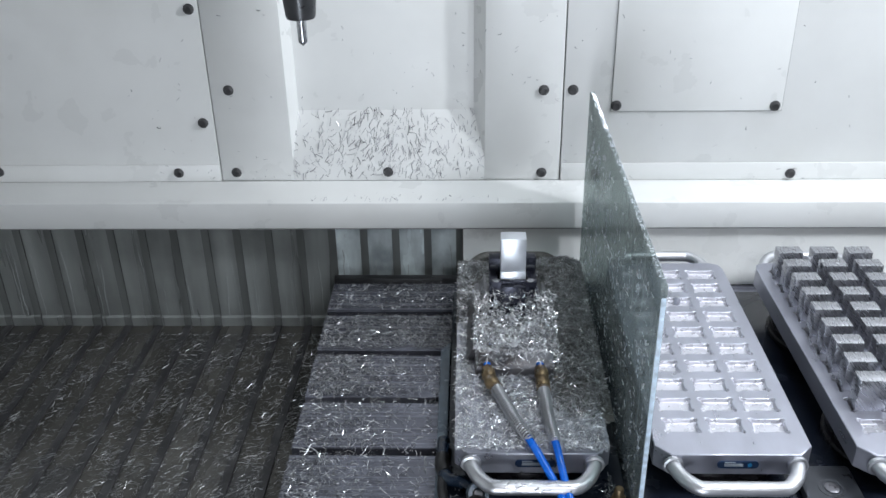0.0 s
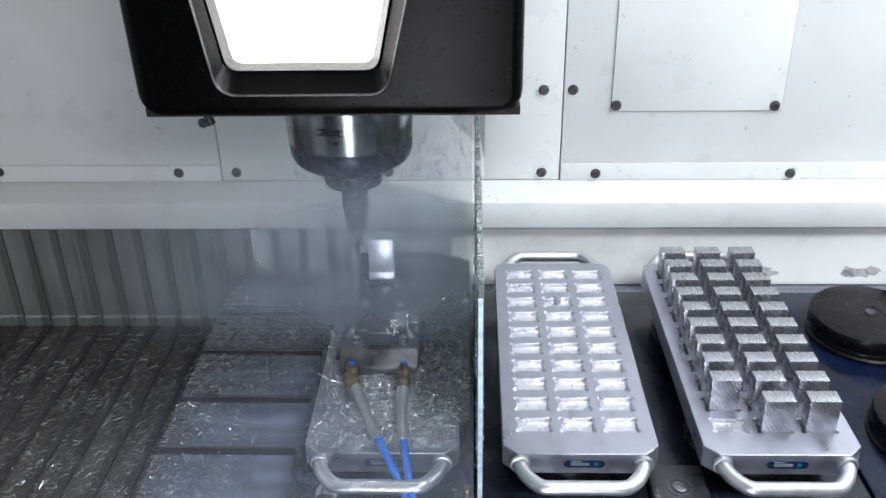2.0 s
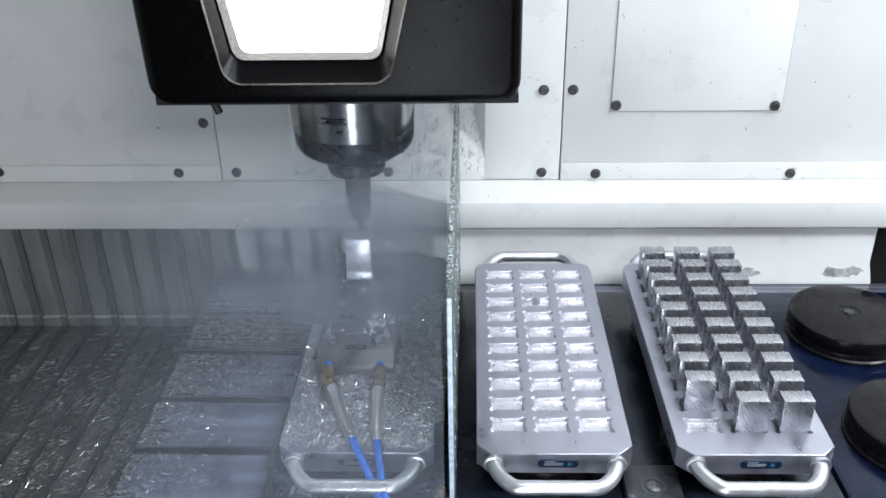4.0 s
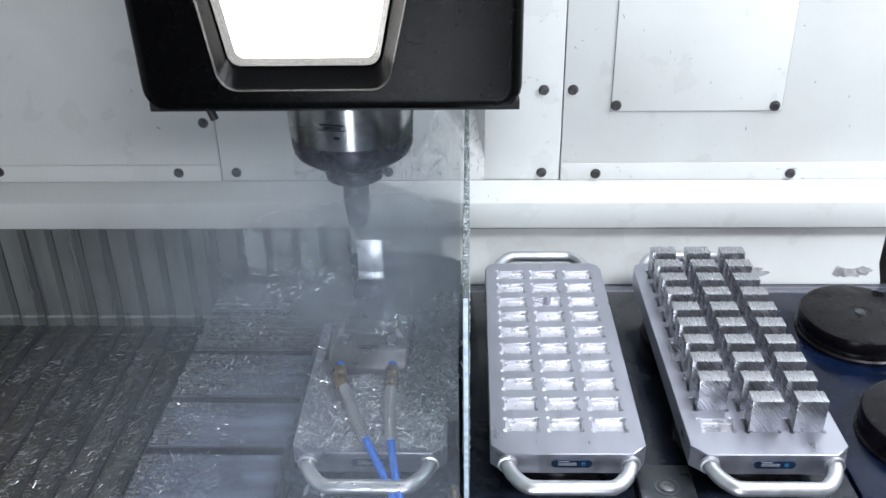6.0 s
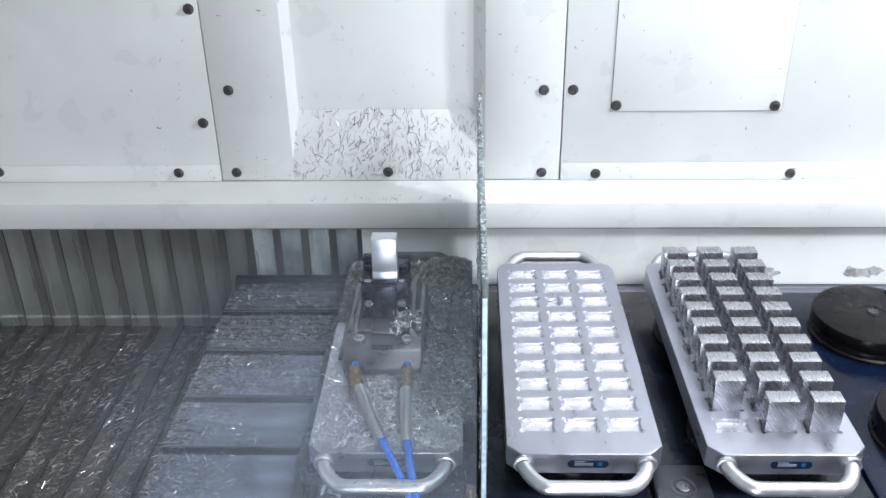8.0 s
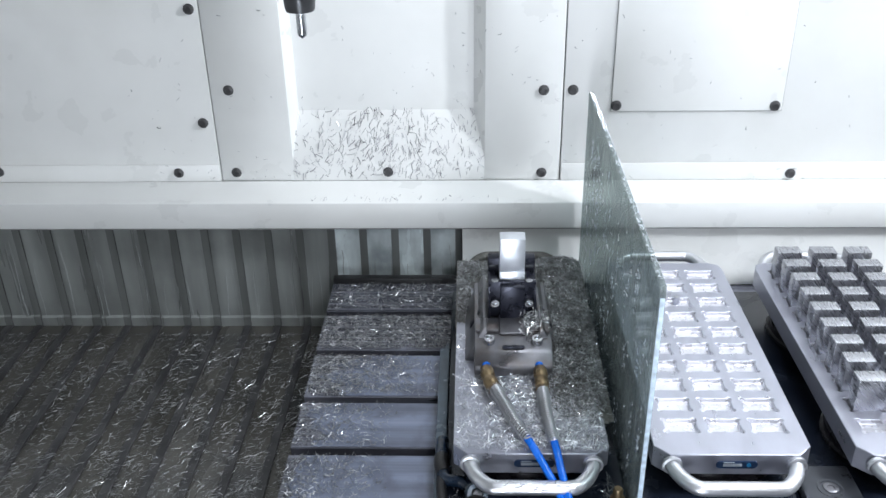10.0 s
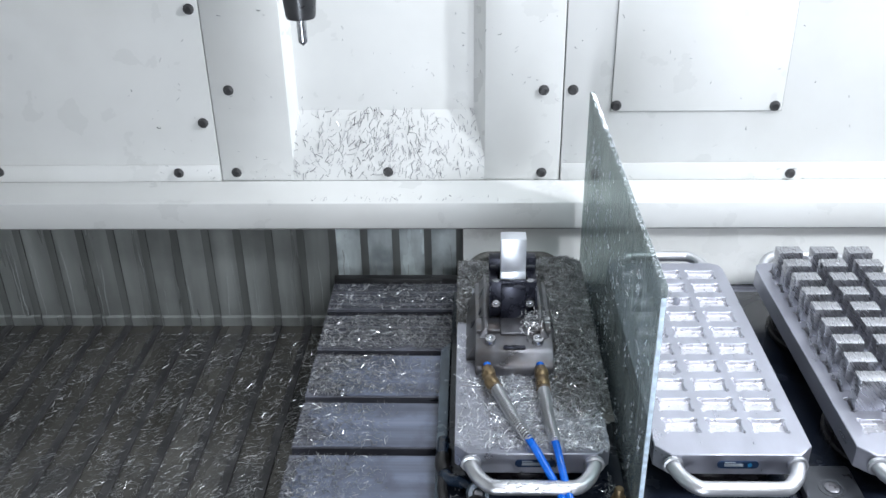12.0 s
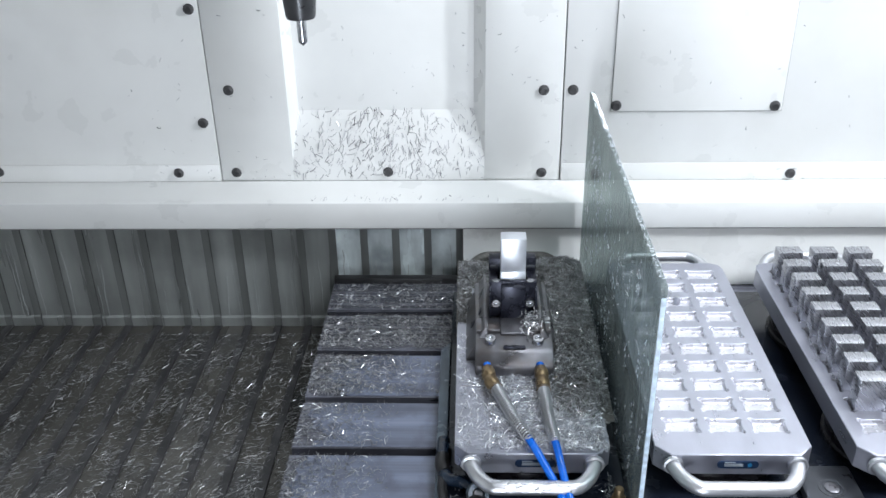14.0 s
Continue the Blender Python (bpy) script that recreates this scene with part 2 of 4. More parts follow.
def tube(path, radius, segments=12, bm=None):
    bm = bm or bmesh.new()
    rings = []
    for i, p in enumerate(path):
        d = (path[min(i + 1, len(path) - 1)] - path[max(i - 1, 0)]).normalized()
        u = d.cross(Vector((0.03, 0.02, 1)) if abs(d.z) < 0.9 else Vector((1, 0, 0))).normalized()
        v = d.cross(u)
        r = radius(i / (len(path) - 1)) if callable(radius) else radius
        rings.append([bm.verts.new(p + (u * math.cos(a) + v * math.sin(a)) * r) for a in (2 * math.pi * k / segments for k in range(segments))])
    for a, b in zip(rings, rings[1:]):
        for k in range(segments):
            j = (k + 1) % segments
            bm.faces.new((a[k], a[j], b[j], b[k]))
    bm.faces.new(rings[0][::-1])
    bm.faces.new(rings[-1])
    return bm


def chips(count, place, length=(0.004, 0.012), width=(0.0004, 0.001), flat=0.35, seed=1, curl=0.8, along=None):
    """Many thin curled turnings; place(rng) gives a point and the surface's up direction."""
    rng = random.Random(seed)
    verts, faces = [], []
    for _ in range(count):
        p, upward = place(rng)
        p, upward = Vector(p), Vector(upward)
        side = upward.orthogonal().normalized()
        if along is None:
            side.rotate(Matrix.Rotation(rng.uniform(0, 6.283), 3, upward))
        else:
            side = (Vector(along) - upward * upward.dot(Vector(along))).normalized()
            side.rotate(Matrix.Rotation(rng.gauss(0, .55), 3, upward))
        ahead = (side + upward * rng.uniform(0, flat)).normalized()
        across = upward.cross(side) * rng.uniform(*width)
        across = (across + upward * across.length * rng.uniform(-1, 1))
        size, bend = rng.uniform(*length), rng.uniform(-curl, curl)
        turn = Matrix.Rotation(bend, 3, upward.lerp(side.cross(upward), 0.3).normalized())
        base = len(verts)
        q = p - ahead * size * 0.5 + upward * 0.0006
        step = ahead * size / 3
        for k in range(4):
            verts += [q - across, q + across]
            q = q + step
            step = turn @ step if k < 3 else step
        faces += [(base + 2 * k, base + 2 * k + 1, base + 2 * k + 3, base + 2 * k + 2) for k in range(3)]
    me = bpy.data.meshes.new("chips")
    me.from_pydata(verts, [], faces)
    me.materials.append(CHIP)
    return me


def chip_heap(name, me, label, material=None, parent=None):
    ob = new(name, me)
    if material:
        me.materials.clear()
        me.materials.append(material)
    ob.parent = parent
    tagged(ob, label, "" if parent else "metal chips", "", "stuff")
    return ob


# ---- travel of the table and of the spindle ----
TABLE_TRAVEL = [(0.0, .1538), (0.3, .1538), (0.4, .1486), (0.5, .1382), (0.6, .1241), (0.8, .098), (1.0, .0728), (1.2, .0457), (1.4, .0190), (1.5, .0088),
                (1.6, .0), (1.8, -.0025), (2.0, -.0035), (2.3, -.0095), (2.5, -.0119), (3.2, -.0119), (3.5, -.0125), (4.4, -.046), (4.8, -.048), (5.0, -.0445),
                (5.3, -.0361), (5.5, -.0305), (6.0, -.0166), (6.4, -.0035), (6.6, .0), (7.0, .0002), (8.2, .0002), (8.6, .0002), (8.9, .012), (9.8, .142), (10.1, .1538), (14.0, .1538)]
SPINDLE_TRAVEL = [(0.0, -.258, .318), (0.4, -.258, .318), (0.5, -.238, .290), (0.6, -.216, .264), (0.8, -.176, .210), (1.0, -.140, .157), (1.2, -.092, .108), (1.4, -.048, .041),
                  (1.5, -.030, .020), (1.6, -.020, .006), (1.8, -.015, .0), (2.0, -.013, -.001), (2.5, -.003, -.001), (3.0, .010, .0), (3.2, .014, .0), (3.5, .020, .0), (4.3, .020, .0),
                  (4.8, -.014, .0), (5.2, -.014, .0), (5.5, .0, .0), (6.0, .0, .0), (6.3, .003, .0), (6.5, .011, .001), (6.6, .013, .008), (6.8, .016, .072), (6.9, .017, .104), (7.0, .018, .112),
                  (7.3, .018, .113), (7.4, .019, .130), (7.5, .020, .157), (7.7, .021, .219), (8.0, .021, .33), (8.2, .021, .44), (8.6, -.02, .60), (9.6, -.258, .42), (10.1, -.258, .318), (14.0, -.258, .318)]
RIDERS = []


def rides(ob):
    RIDERS.append(ob)
    return ob


# ---- machine enclosure ----
def enclosure():
    X0, X1, Y0, YW, Z0, Z1 = -1.5, 1.2, -1.35, 0.49, -1.0, 1.85
    RX0, RX1, RB = -0.386, -0.097, 0.520
    # Side walls, front and roof stay unseen; added for bounce light and reflections.
    solid("wall_left", boxes((X0 - .02, X0, Y0, 0.7, Z0, Z1)), PAINT, "unseen white painted enclosure wall added for reflections", "wall", kind="structure")
    solid("wall_right", boxes((X1, X1 + .02, Y0, 0.7, Z0, Z1)), PAINT, "unseen white painted enclosure wall added for reflections", "wall", kind="structure")
    solid("wall_front", boxes((X0, X1, Y0 - .02, Y0, Z0, Z1)), FRONT_DARK, "unseen dark front wall added to keep reflections dark", "wall", kind="structure")
    solid("ceiling", boxes((X0, X1, Y0, 0.7, Z1, Z1 + .02)), PAINT, "unseen white painted roof added for reflections", "ceiling", kind="structure")
    solid("floor", boxes((X0, X1, Y0, 0.7, Z0 - .02, Z0)), STEEL_DARK, "dark chip pan floor of the machine", "floor", kind="structure")
    wall = solid("wall_back", boxes((X0, X1, 0.62, 0.64, Z0, Z1)), SEAM, "dark rear wall behind the white panels", "wall", kind="structure")
    t = 0.012
    for x0, x1, z0, z1 in ((X0, -0.4988, .0715, Z1), (-0.4972, RX0, .0715, Z1), (RX1, 0.0157, .0715, Z1), (0.0174, X1, .0715, Z1)):
        part("panel", boxes((x0, x1, YW, YW + t, z0, z1), bevel=0.0012), PAINT, wall)
    part("recess_back", boxes((RX0 - .01, RX1 + .01, RB, RB + t, .10, Z1)), PAINT, wall)
    part("recess_side", prism([(RX0, YW + .001), (RX0 + .0095, RB + .001), (RX0 - .006, RB + .001), (RX0 - .006, YW + .004)], "z", .0715, Z1), PAINT, wall)
    part("recess_side", prism([(RX1, YW + .001), (RX1 + .006, YW + .004), (RX1 + .006, RB + .001), (RX1 - .0165, RB + .001)], "z", .0715, Z1), PAINT, wall)
    part("recess_slope", prism([(YW, .0715), (YW, .1060), (RB + .002, .178), (RB + .008, .172), (YW + .012, .100), (YW + .012, .0715)], "x", RX0, RX1), PAINT, wall)
    # fold along the foot of the panels, shelf and lip
    part("foot_strip", boxes((0.0178, X1, YW - .003, YW - .0002, .0715, .0985), bevel=0.001), PAINT, wall)
    part("foot_strip", boxes((X0, -0.4995, YW - .003, YW - .0002, .0715, .0985), bevel=0.001), PAINT, wall)
    part("shelf", prism([(.430, .0610), (.4905, .0712), (.62, .0712), (.62, .0640), (.436, .0545), (.436, .0190), (.430, .0190)], "x", X0, X1, bevel=0.0015), PAINT, wall)
    hatch = part("hatch", boxes((.0865, .3315, YW - .0030, YW - .0004, .1800, .62), bevel=0.001), PAINT, wall, "screwed white access cover")
    part("hatch_gap", boxes((.0857, .3323, YW - .0012, YW - .0003, .1792, .6208)), HAIRLINE, wall)
    part("joint_line", boxes((X0, X1, YW - .0012, YW - .0004, .0706, .0716)), HAIRLINE, wall)
    # Thin dark strip standing in for the shaded seam under the lip.
    part("wiper_seal", boxes((X0, X1, .4302, .4357, .0178, .0189)), HAIRLINE, wall)
    # plain cap screws with rubber washers
    bm = lathe([(.0, .0044), (.0032, .0044), (.0034, .0052), (.0048, .0052), (.0056, .0042), (.0060, .0018), (.0074, .0014), (.0078, .0)], 24)
    bmesh.ops.rotate(bm, verts=bm.verts, matrix=Matrix.Rotation(radians(90), 3, "X"))
    screw = mesh_of("screw", bm, SCREW)
    for x, z in ((-.512, .333), (-.471, .215), (-.515, .165), (-.563, .086), (-.475, .085), (-.012, .212), (.030, .212), (-.011, .083), (.070, .082), (.360, .081), (-.841, .089), (.093, .189), (.321, .187)):
        y = YW - (.003 if z < .098 and (x > .017 or x < -.4995) else .003 if .086 < x < .332 and z > .18 else 0)
        part("screw", screw, None, wall, at=pose(x, y, z))
    part("screw", screw, None, wall, at=pose(-.243, YW, .085))
    return wall


WALL = enclosure()


# ---- machine table with its slots and rear panel ----
def table():
    t = rides(thing("machine_table", "dark wet steel machine table with long slots", "machine table"))
    top, low, y0, y1 = -0.075, -0.16, -0.24, 0.427
    outline = [(y0, low), (y0, top)]
    for yc in (-0.158, -0.058, 0.042, 0.139, 0.242, 0.342):
        outline += [(yc - .0072, top), (yc - .0056, top - .0014), (yc - .0056, top - .016), (yc - .012, top - .016), (yc - .012, top - .03), (yc + .012, top - .03), (yc + .012, top - .016), (yc + .0056, top - .016), (yc + .0056, top - .0010), (yc + .0066, top)]
    outline += [(y1, top), (y1, low)]
    part("tabletop", prism(outline, "x", -0.482, 0.75), TABLE, t)
    part("rear_panel", prism([(.440, .050), (.446, .050), (.446, -.09), (.424, -.074), (.424, -.069), (.440, -.046)], "x", -.283, .516), PAINT, t, "white painted rear splash panel with dark stains")
    rng = random.Random(4)
    for cx, cy, r in ((.470, .4315, .020), (.492, .4330, .012), (.330, .4310, .018), (.455, .4325, .010)):
        ring = [(cx + math.cos(a) * r * rng.uniform(.6, 1.3), cy + math.sin(a) * .0045 * rng.uniform(.6, 1.2)) for a in (k * .3307 for k in range(19))]
        bm = bmesh.new()
        bm.faces.new([bm.verts.new((x, y - .0008, -.069 + (y - .424) * 1.4375 + .0006)) for x, y in ring])
        part("oil_stain", bm, STAIN, t, "dark oily stain")
    part("rear_edge", boxes((-.482, -.285, .4275, .440, -.12, -.066), bevel=.001), RUBBER, t)
    return t


table()


def coolant_film(y0, y1, reach, seed):
    """A thin sheet of coolant that runs out over one land of the table."""
    rng = random.Random(seed)
    a, b, c = rng.uniform(0, 6), rng.uniform(0, 6), rng.uniform(0, 6)
    edge = [(-.479 + reach * (.5 + .26 * math.sin(k * .13 + a) + .15 * math.sin(k * .37 + b) + .09 * math.sin(k * .9 + c)), y0 + (y1 - y0) * k / 48) for k in range(49)]
    film = solid("coolant_film", prism([(-.298, y0)] + [(x, y) for x, y in edge] + [(-.298, y1)], "z", -.0748, -.0743), FILM, "thin milky blue film of coolant on the table", "coolant film", "coolant on the table")
    return film


FILMS = [(coolant_film(-.045, .034, .02, 71), 0.9), (coolant_film(.050, .131, .04, 72), 1.0), (coolant_film(.147, .234, .07, 73), 1.2), (coolant_film(-.150, -.066, .02, 74), 0.9)]


# ---- clamping modules, pallets, blanks ----
def clamping_module(x, y, seen):
    m = rides(thing("clamping_module", "round black clamping module on the blue base" if seen else "round black clamping module under a pallet", "clamping module", "clamping modules on the table", at=pose(x, y, -.055)))
    part("housing", lathe([(0, 0), (.078, 0), (.078, .004), (.0755, .006), (.0755, .012), (.0748, .013), (.0755, .014), (.0755, .027), (.074, .031), (.070, .033), (.016, .033), (.0155, .0322), (0, .0322)], 64), DISC, m)
    part("screw", lathe([(0, .0338), (.0035, .0338), (.0045, .0346), (.0062, .0346), (.0068, .0322)], 20), STEEL_DARK, m)
    return m


rides(solid("station_block", boxes((-.298, .305, -.135, .372, -.075, -.055), bevel=.003), OILY, "oily black base plate bolted to the machine table", "base plate"))
rides(solid("valve_block", boxes((.308, .72, -.15, .372, -.075, -.055), bevel=.006), BLUE, "dark blue painted clamping station block", "clamping station"))
for k in range(4):
    for y in (.262, .045):
        clamping_module(.2079 * (k - 1), y, k == 3)

PX = (-.2079, 0.0, .2079)
R, C = .0360, .0465


def pallet_outline():
    return [(-.081, .340), (-.081, -.033), (-.066, -.047), (.066, -.047), (.081, -.033), (.081, .340), (.077, .352), (.066, .357), (-.066, .357), (-.077, .352)]


HX, HY, DEEP = .0170, .0100, .0055


def pocket_corners(hx, hy, r):
    """The pocket's outline, corner by corner, each with a round relief that bulges outward."""
    out = []
    for cx, cy, start in ((-hx, -hy, 90), (hx, -hy, 180), (hx, hy, 270), (-hx, hy, 0)):
        ix, iy = cx - math.copysign(r * .12, cx), cy - math.copysign(r * .12, cy)
        out.append([(ix + r * math.cos(radians(start + a)), iy + r * math.sin(radians(start + a))) for a in (5, 70, 135, 200, 265)])
    return out


def plate_with_pockets(holes):
    """A plate whose top is cut open by a grid of pockets with relieved corners."""
    bm = bmesh.new()
    xs = [-.081, -C / 2, C / 2, .081]
    ys = [-.033] + [j * R - R / 2 for j in range(1, 10)] + [.340]
    grid = {(i, j): bm.verts.new((x, y, 0)) for i, x in enumerate(xs) for j, y in enumerate(ys)}
    for i in range(3):
        for j in range(10):
            rim = [grid[i, j], grid[i + 1, j], grid[i + 1, j + 1], grid[i, j + 1]]
            if not holes:
                bm.faces.new(rim)
                continue
            cx, cy = (i - 1) * C, j * R
            ring = [[bm.verts.new((cx + x, cy + y, 0)) for x, y in corner] for corner in pocket_corners(HX, HY, .0029)]
            for k in range(4):
                m = (k + 1) % 4
                bm.faces.new([rim[k], rim[m]] + ring[m][2::-1] + ring[k][:1:-1])
            flat = [v for corner in ring for v in corner]
            low = [bm.verts.new((v.co.x, v.co.y, -DEEP)) for v in flat]
            for k in range(len(flat)):
                m = (k + 1) % len(flat)
                bm.faces.new((flat[k], flat[m], low[m], low[k])).material_index = 1
            bm.faces.new(low).material_index = 1
    front = [bm.verts.new((x, -.047, 0)) for x in (-.066, .066)]
    bm.faces.new([front[0], front[1]] + [grid[i, 0] for i in range(3, -1, -1)])
    back = [bm.verts.new(p) for p in ((.077, .352, 0), (.066, .357, 0), (-.066, .357, 0), (-.077, .352, 0))]
    bm.faces.new([grid[i, 10] for i in range(4)] + back)
    rim = [e for e in bm.edges if e.is_boundary]
    down = bmesh.ops.extrude_edge_only(bm, edges=rim)
    bmesh.ops.translate(bm, verts=[v for v in down["geom"] if isinstance(v, bmesh.types.BMVert)], vec=(0, 0, -.026))
    bmesh.ops.contextual_create(bm, geom=[e for e in bm.edges if e.is_boundary])
    return bm


def handle_bm(sign, y):
    lift = .004 if sign > 0 else -.002
    half = [(.0635, 0, 0), (.0622, .008, .25), (.0575, .0185, .55), (.0510, .0270, .8), (.0445, .0325, .97), (.0370, .0345, 1.0), (.015, .0345, 1.0)]
    pts = [(-x, y + sign * d, -.012 + lift * f) for x, d, f in half] + [(x, y + sign * d, -.012 + lift * f) for x, d, f in half[::-1]]
    bm = tube(smooth_path(pts, 4), .0076, 16)
    for x in (-.0635, .0635):
        c = lathe([(0, 0), (.0105, 0), (.0105, .004), (.0080, .0045)], 18)
        bmesh.ops.rotate(c, verts=c.verts, matrix=Matrix.Rotation(radians(90 * sign * -1), 3, "X"))
        bmesh.ops.translate(c, verts=c.verts, vec=(x, y, -.012))
        me = bpy.data.meshes.new("t")
        c.to_mesh(me)
        bm.from_mesh(me)
        c.free()
    return bm


def label_plate(parent):
    o = [(.0165 * math.copysign(1, math.cos(a)) + .0048 * math.cos(a), .0048 * math.sin(a)) for a in (math.pi * (k + .5) / 8 for k in range(16))]
    badge = part("badge", prism([(x + .003, z - .0125) for x, z in o], "y", -.0480, -.0468), LABEL, parent, "small blue maker's badge")
    part("badge_mark", boxes((-.011, .008, -.0485, -.0478, -.0143, -.0110)), LABEL_WHITE, badge)
    part("badge_line", boxes((-.011, .000, -.0485, -.0478, -.0098, -.0088)), LABEL_WHITE, badge)
    part("badge_sign", lathe([(0, 0), (.0024, 0), (.0024, .0006), (0, .0006)], 12), LABEL_CYAN, badge, at=pose(.015, -.0479, -.0125, 90))


def pallet(k, label):
    p = rides(thing("workpiece_pallet", label, "pallet", "pallets on the machine table", at=pose(PX[k], 0, 0)))
    plate = part("plate", plate_with_pockets(k > 0), ALU, p)
    plate.data.materials.append(ALU_LIT)
    mod = plate.modifiers.new("bevel", "BEVEL")
    mod.width, mod.segments, mod.limit_method, mod.angle_limit = .0010, 2, "ANGLE", radians(50)
    part("handle", handle_bm(-1, -.047), HANDLE, p, "satin tubular steel handle")
    # First pallet's rear handle: chip colour also carries the shade it lies in.
    part("handle", handle_bm(1, .357), HANDLE if k else CHIP_MAT, p, "satin tubular handle" if k else "tubular handle caked with fine chips, its shade coloured in")
    label_plate(p)
    if k == 1:
        stub = part("clamp_stub", lathe([(0, -.0055), (.0042, -.0055), (.0042, .0042), (.0034, .0052), (0, .0052)], 16), ALU, p, "small dark clamp stub left in a pocket", at=pose(.0005, 7 * R + .004, 0))
        part("cap", lathe([(0, .0058), (.0022, .0058), (.0026, .0051), (0, .0051)], 12), STEEL, stub)
    return p


pallet(0, "aluminium clamping pallet buried in metal chips")
pallet(1, "empty aluminium pallet with thirty bright pockets")
pallet(2, "aluminium pallet loaded with rows of square blanks")

blank = bmesh.new()
box(blank, -.01595, .01595, -.0096, .0096, -.0053, .0397, bevel=.0006)
BLANK = mesh_of("aluminium_blank", blank, SAWN)
for s in (-1, 0, 1):
    for j in range(10):
        if (s, j) != (-1, 0):
            ob = new("aluminium_blank", BLANK)
            ob.matrix_basis = pose(PX[2] + s * C, j * R - .001, 0, 0, 0, 0)
            rides(tagged(ob, "sawn square aluminium blank standing in its pallet pocket", "metal blank", "blanks on the loaded pallet"))

module = rides(thing("end_stop", "grey steel stop block with a socket screw", "stop block", at=pose(.104, -.048, -.055)))
part("block", boxes((-.030, .030, -.060, .036, 0, .012), bevel=.004), STEEL_DARK, module)
part("bore_ring", lathe([(.0105, .0118), (.0110, .0126), (.0135, .0126), (.0140, .0118)], 32), STEEL_DARK, module, at=pose(0, .000, 0))
part("screw", lathe([(0, .0125), (.0030, .0125), (.0036, .0136), (.0070, .0136), (.0078, .0130), (.0078, .012)], 24), VICE, module, at=pose(0, .000, 0))

rides(solid("side_rail", prism([(-.2985, .240), (-.3115, .220), (-.3105, -.132), (-.2985, -.132)], "z", -.0748, -.0548, bevel=.0015), RAIL, "wet slate grey steel rail along the base plate", "rail"))
union = rides(thing("hose_union", "black ringed hose union lying beside the pallet", "hose union", at=pose(-.265, -.063, -.0400)))
bm = lathe([(.0065, -.006), (.0110, -.006), (.0125, -.003), (.0125, .003), (.0110, .006), (.0065, .006), (.0065, -.006)], 28)
part("ring", bm, RAIL, union, at=pose(0, 0, 0, 50, 0, 14))
part("plug", lathe([(0, -.004), (.0062, -.004), (.0062, .003), (.0045, .0046), (0, .0046)], 20), STEEL_DARK, union, at=pose(0, 0, 0, 50, 0, 14))
union = rides(thing("brass_union", "worn brass pipe union on the base plate", "pipe union", at=pose(-.1185, -.060, -.055)))
part("nut", lathe([(0, 0), (.0078, 0), (.0078, .009), (.0066, .011), (0, .011)], 6), BRASS, union)
part("stem", lathe([(0, .011), (.0052, .011), (.0052, .019), (.0040, .021), (0, .021)], 16), BRASS, union)

rail = rides(thing("coolant_rail", "thin steel pipe with a screw fitting along the blue block", "pipe"))
part("pipe", tube([Vector((.312 + .03 * k, -.088, -.0465)) for k in range(13)], .0045, 12), STEEL_DARK, rail)
fit_bm = lathe([(0, .016), (.004, .016), (.005, .014), (.0085, .014), (.0085, .006), (.0065, .005), (.0065, -.006), (0, -.006)], 6)
part("fitting", fit_bm, BRASS, rail, "worn brass screw fitting", at=pose(.345, -.088, -.0465))
loop = rides(thing("air_line", "thick dark blue air line curling under the handle", "hose"))
part("tube", tube(smooth_path([(-.3025, .030, -.0478), (-.3030, -.012, -.0475), (-.296, -.034, -.0468), (-.281, -.040, -.0462), (-.270, -.052, -.0458), (-.266, -.063, -.0440)], 10), .0072, 14), NAVY, loop)
part("sleeve", tube(smooth_path([(-.3028, .002, -.0476), (-.3030, -.012, -.0475), (-.2995, -.026, -.0470)], 6), .0084, 14), RUBBER, loop)
loop = rides(thing("black_hose", "coiled black rubber hose beside the pallet", "hose"))
part("tube", tube(smooth_path([(-.300, .00, -.050), (-.302, -.05, -.048), (-.292, -.085, -.046), (-.262, -.100, -.044), (-.250, -.085, -.040), (-.268, -.075, -.038), (-.285, -.095, -.044), (-.260, -.130, -.048), (-.200, -.150, -.049), (-.12, -.145, -.0495)], 10), .0055, 12), RUBBER, loop)

# ---- splash shield ----
shield = rides(solid("splash_shield", boxes((-.1086, -.1026, -.100, .422, -.055, .2315), bevel=.0008), GLASS, "scratched clear polycarbonate splash shield standing between pallets", "splash shield"))


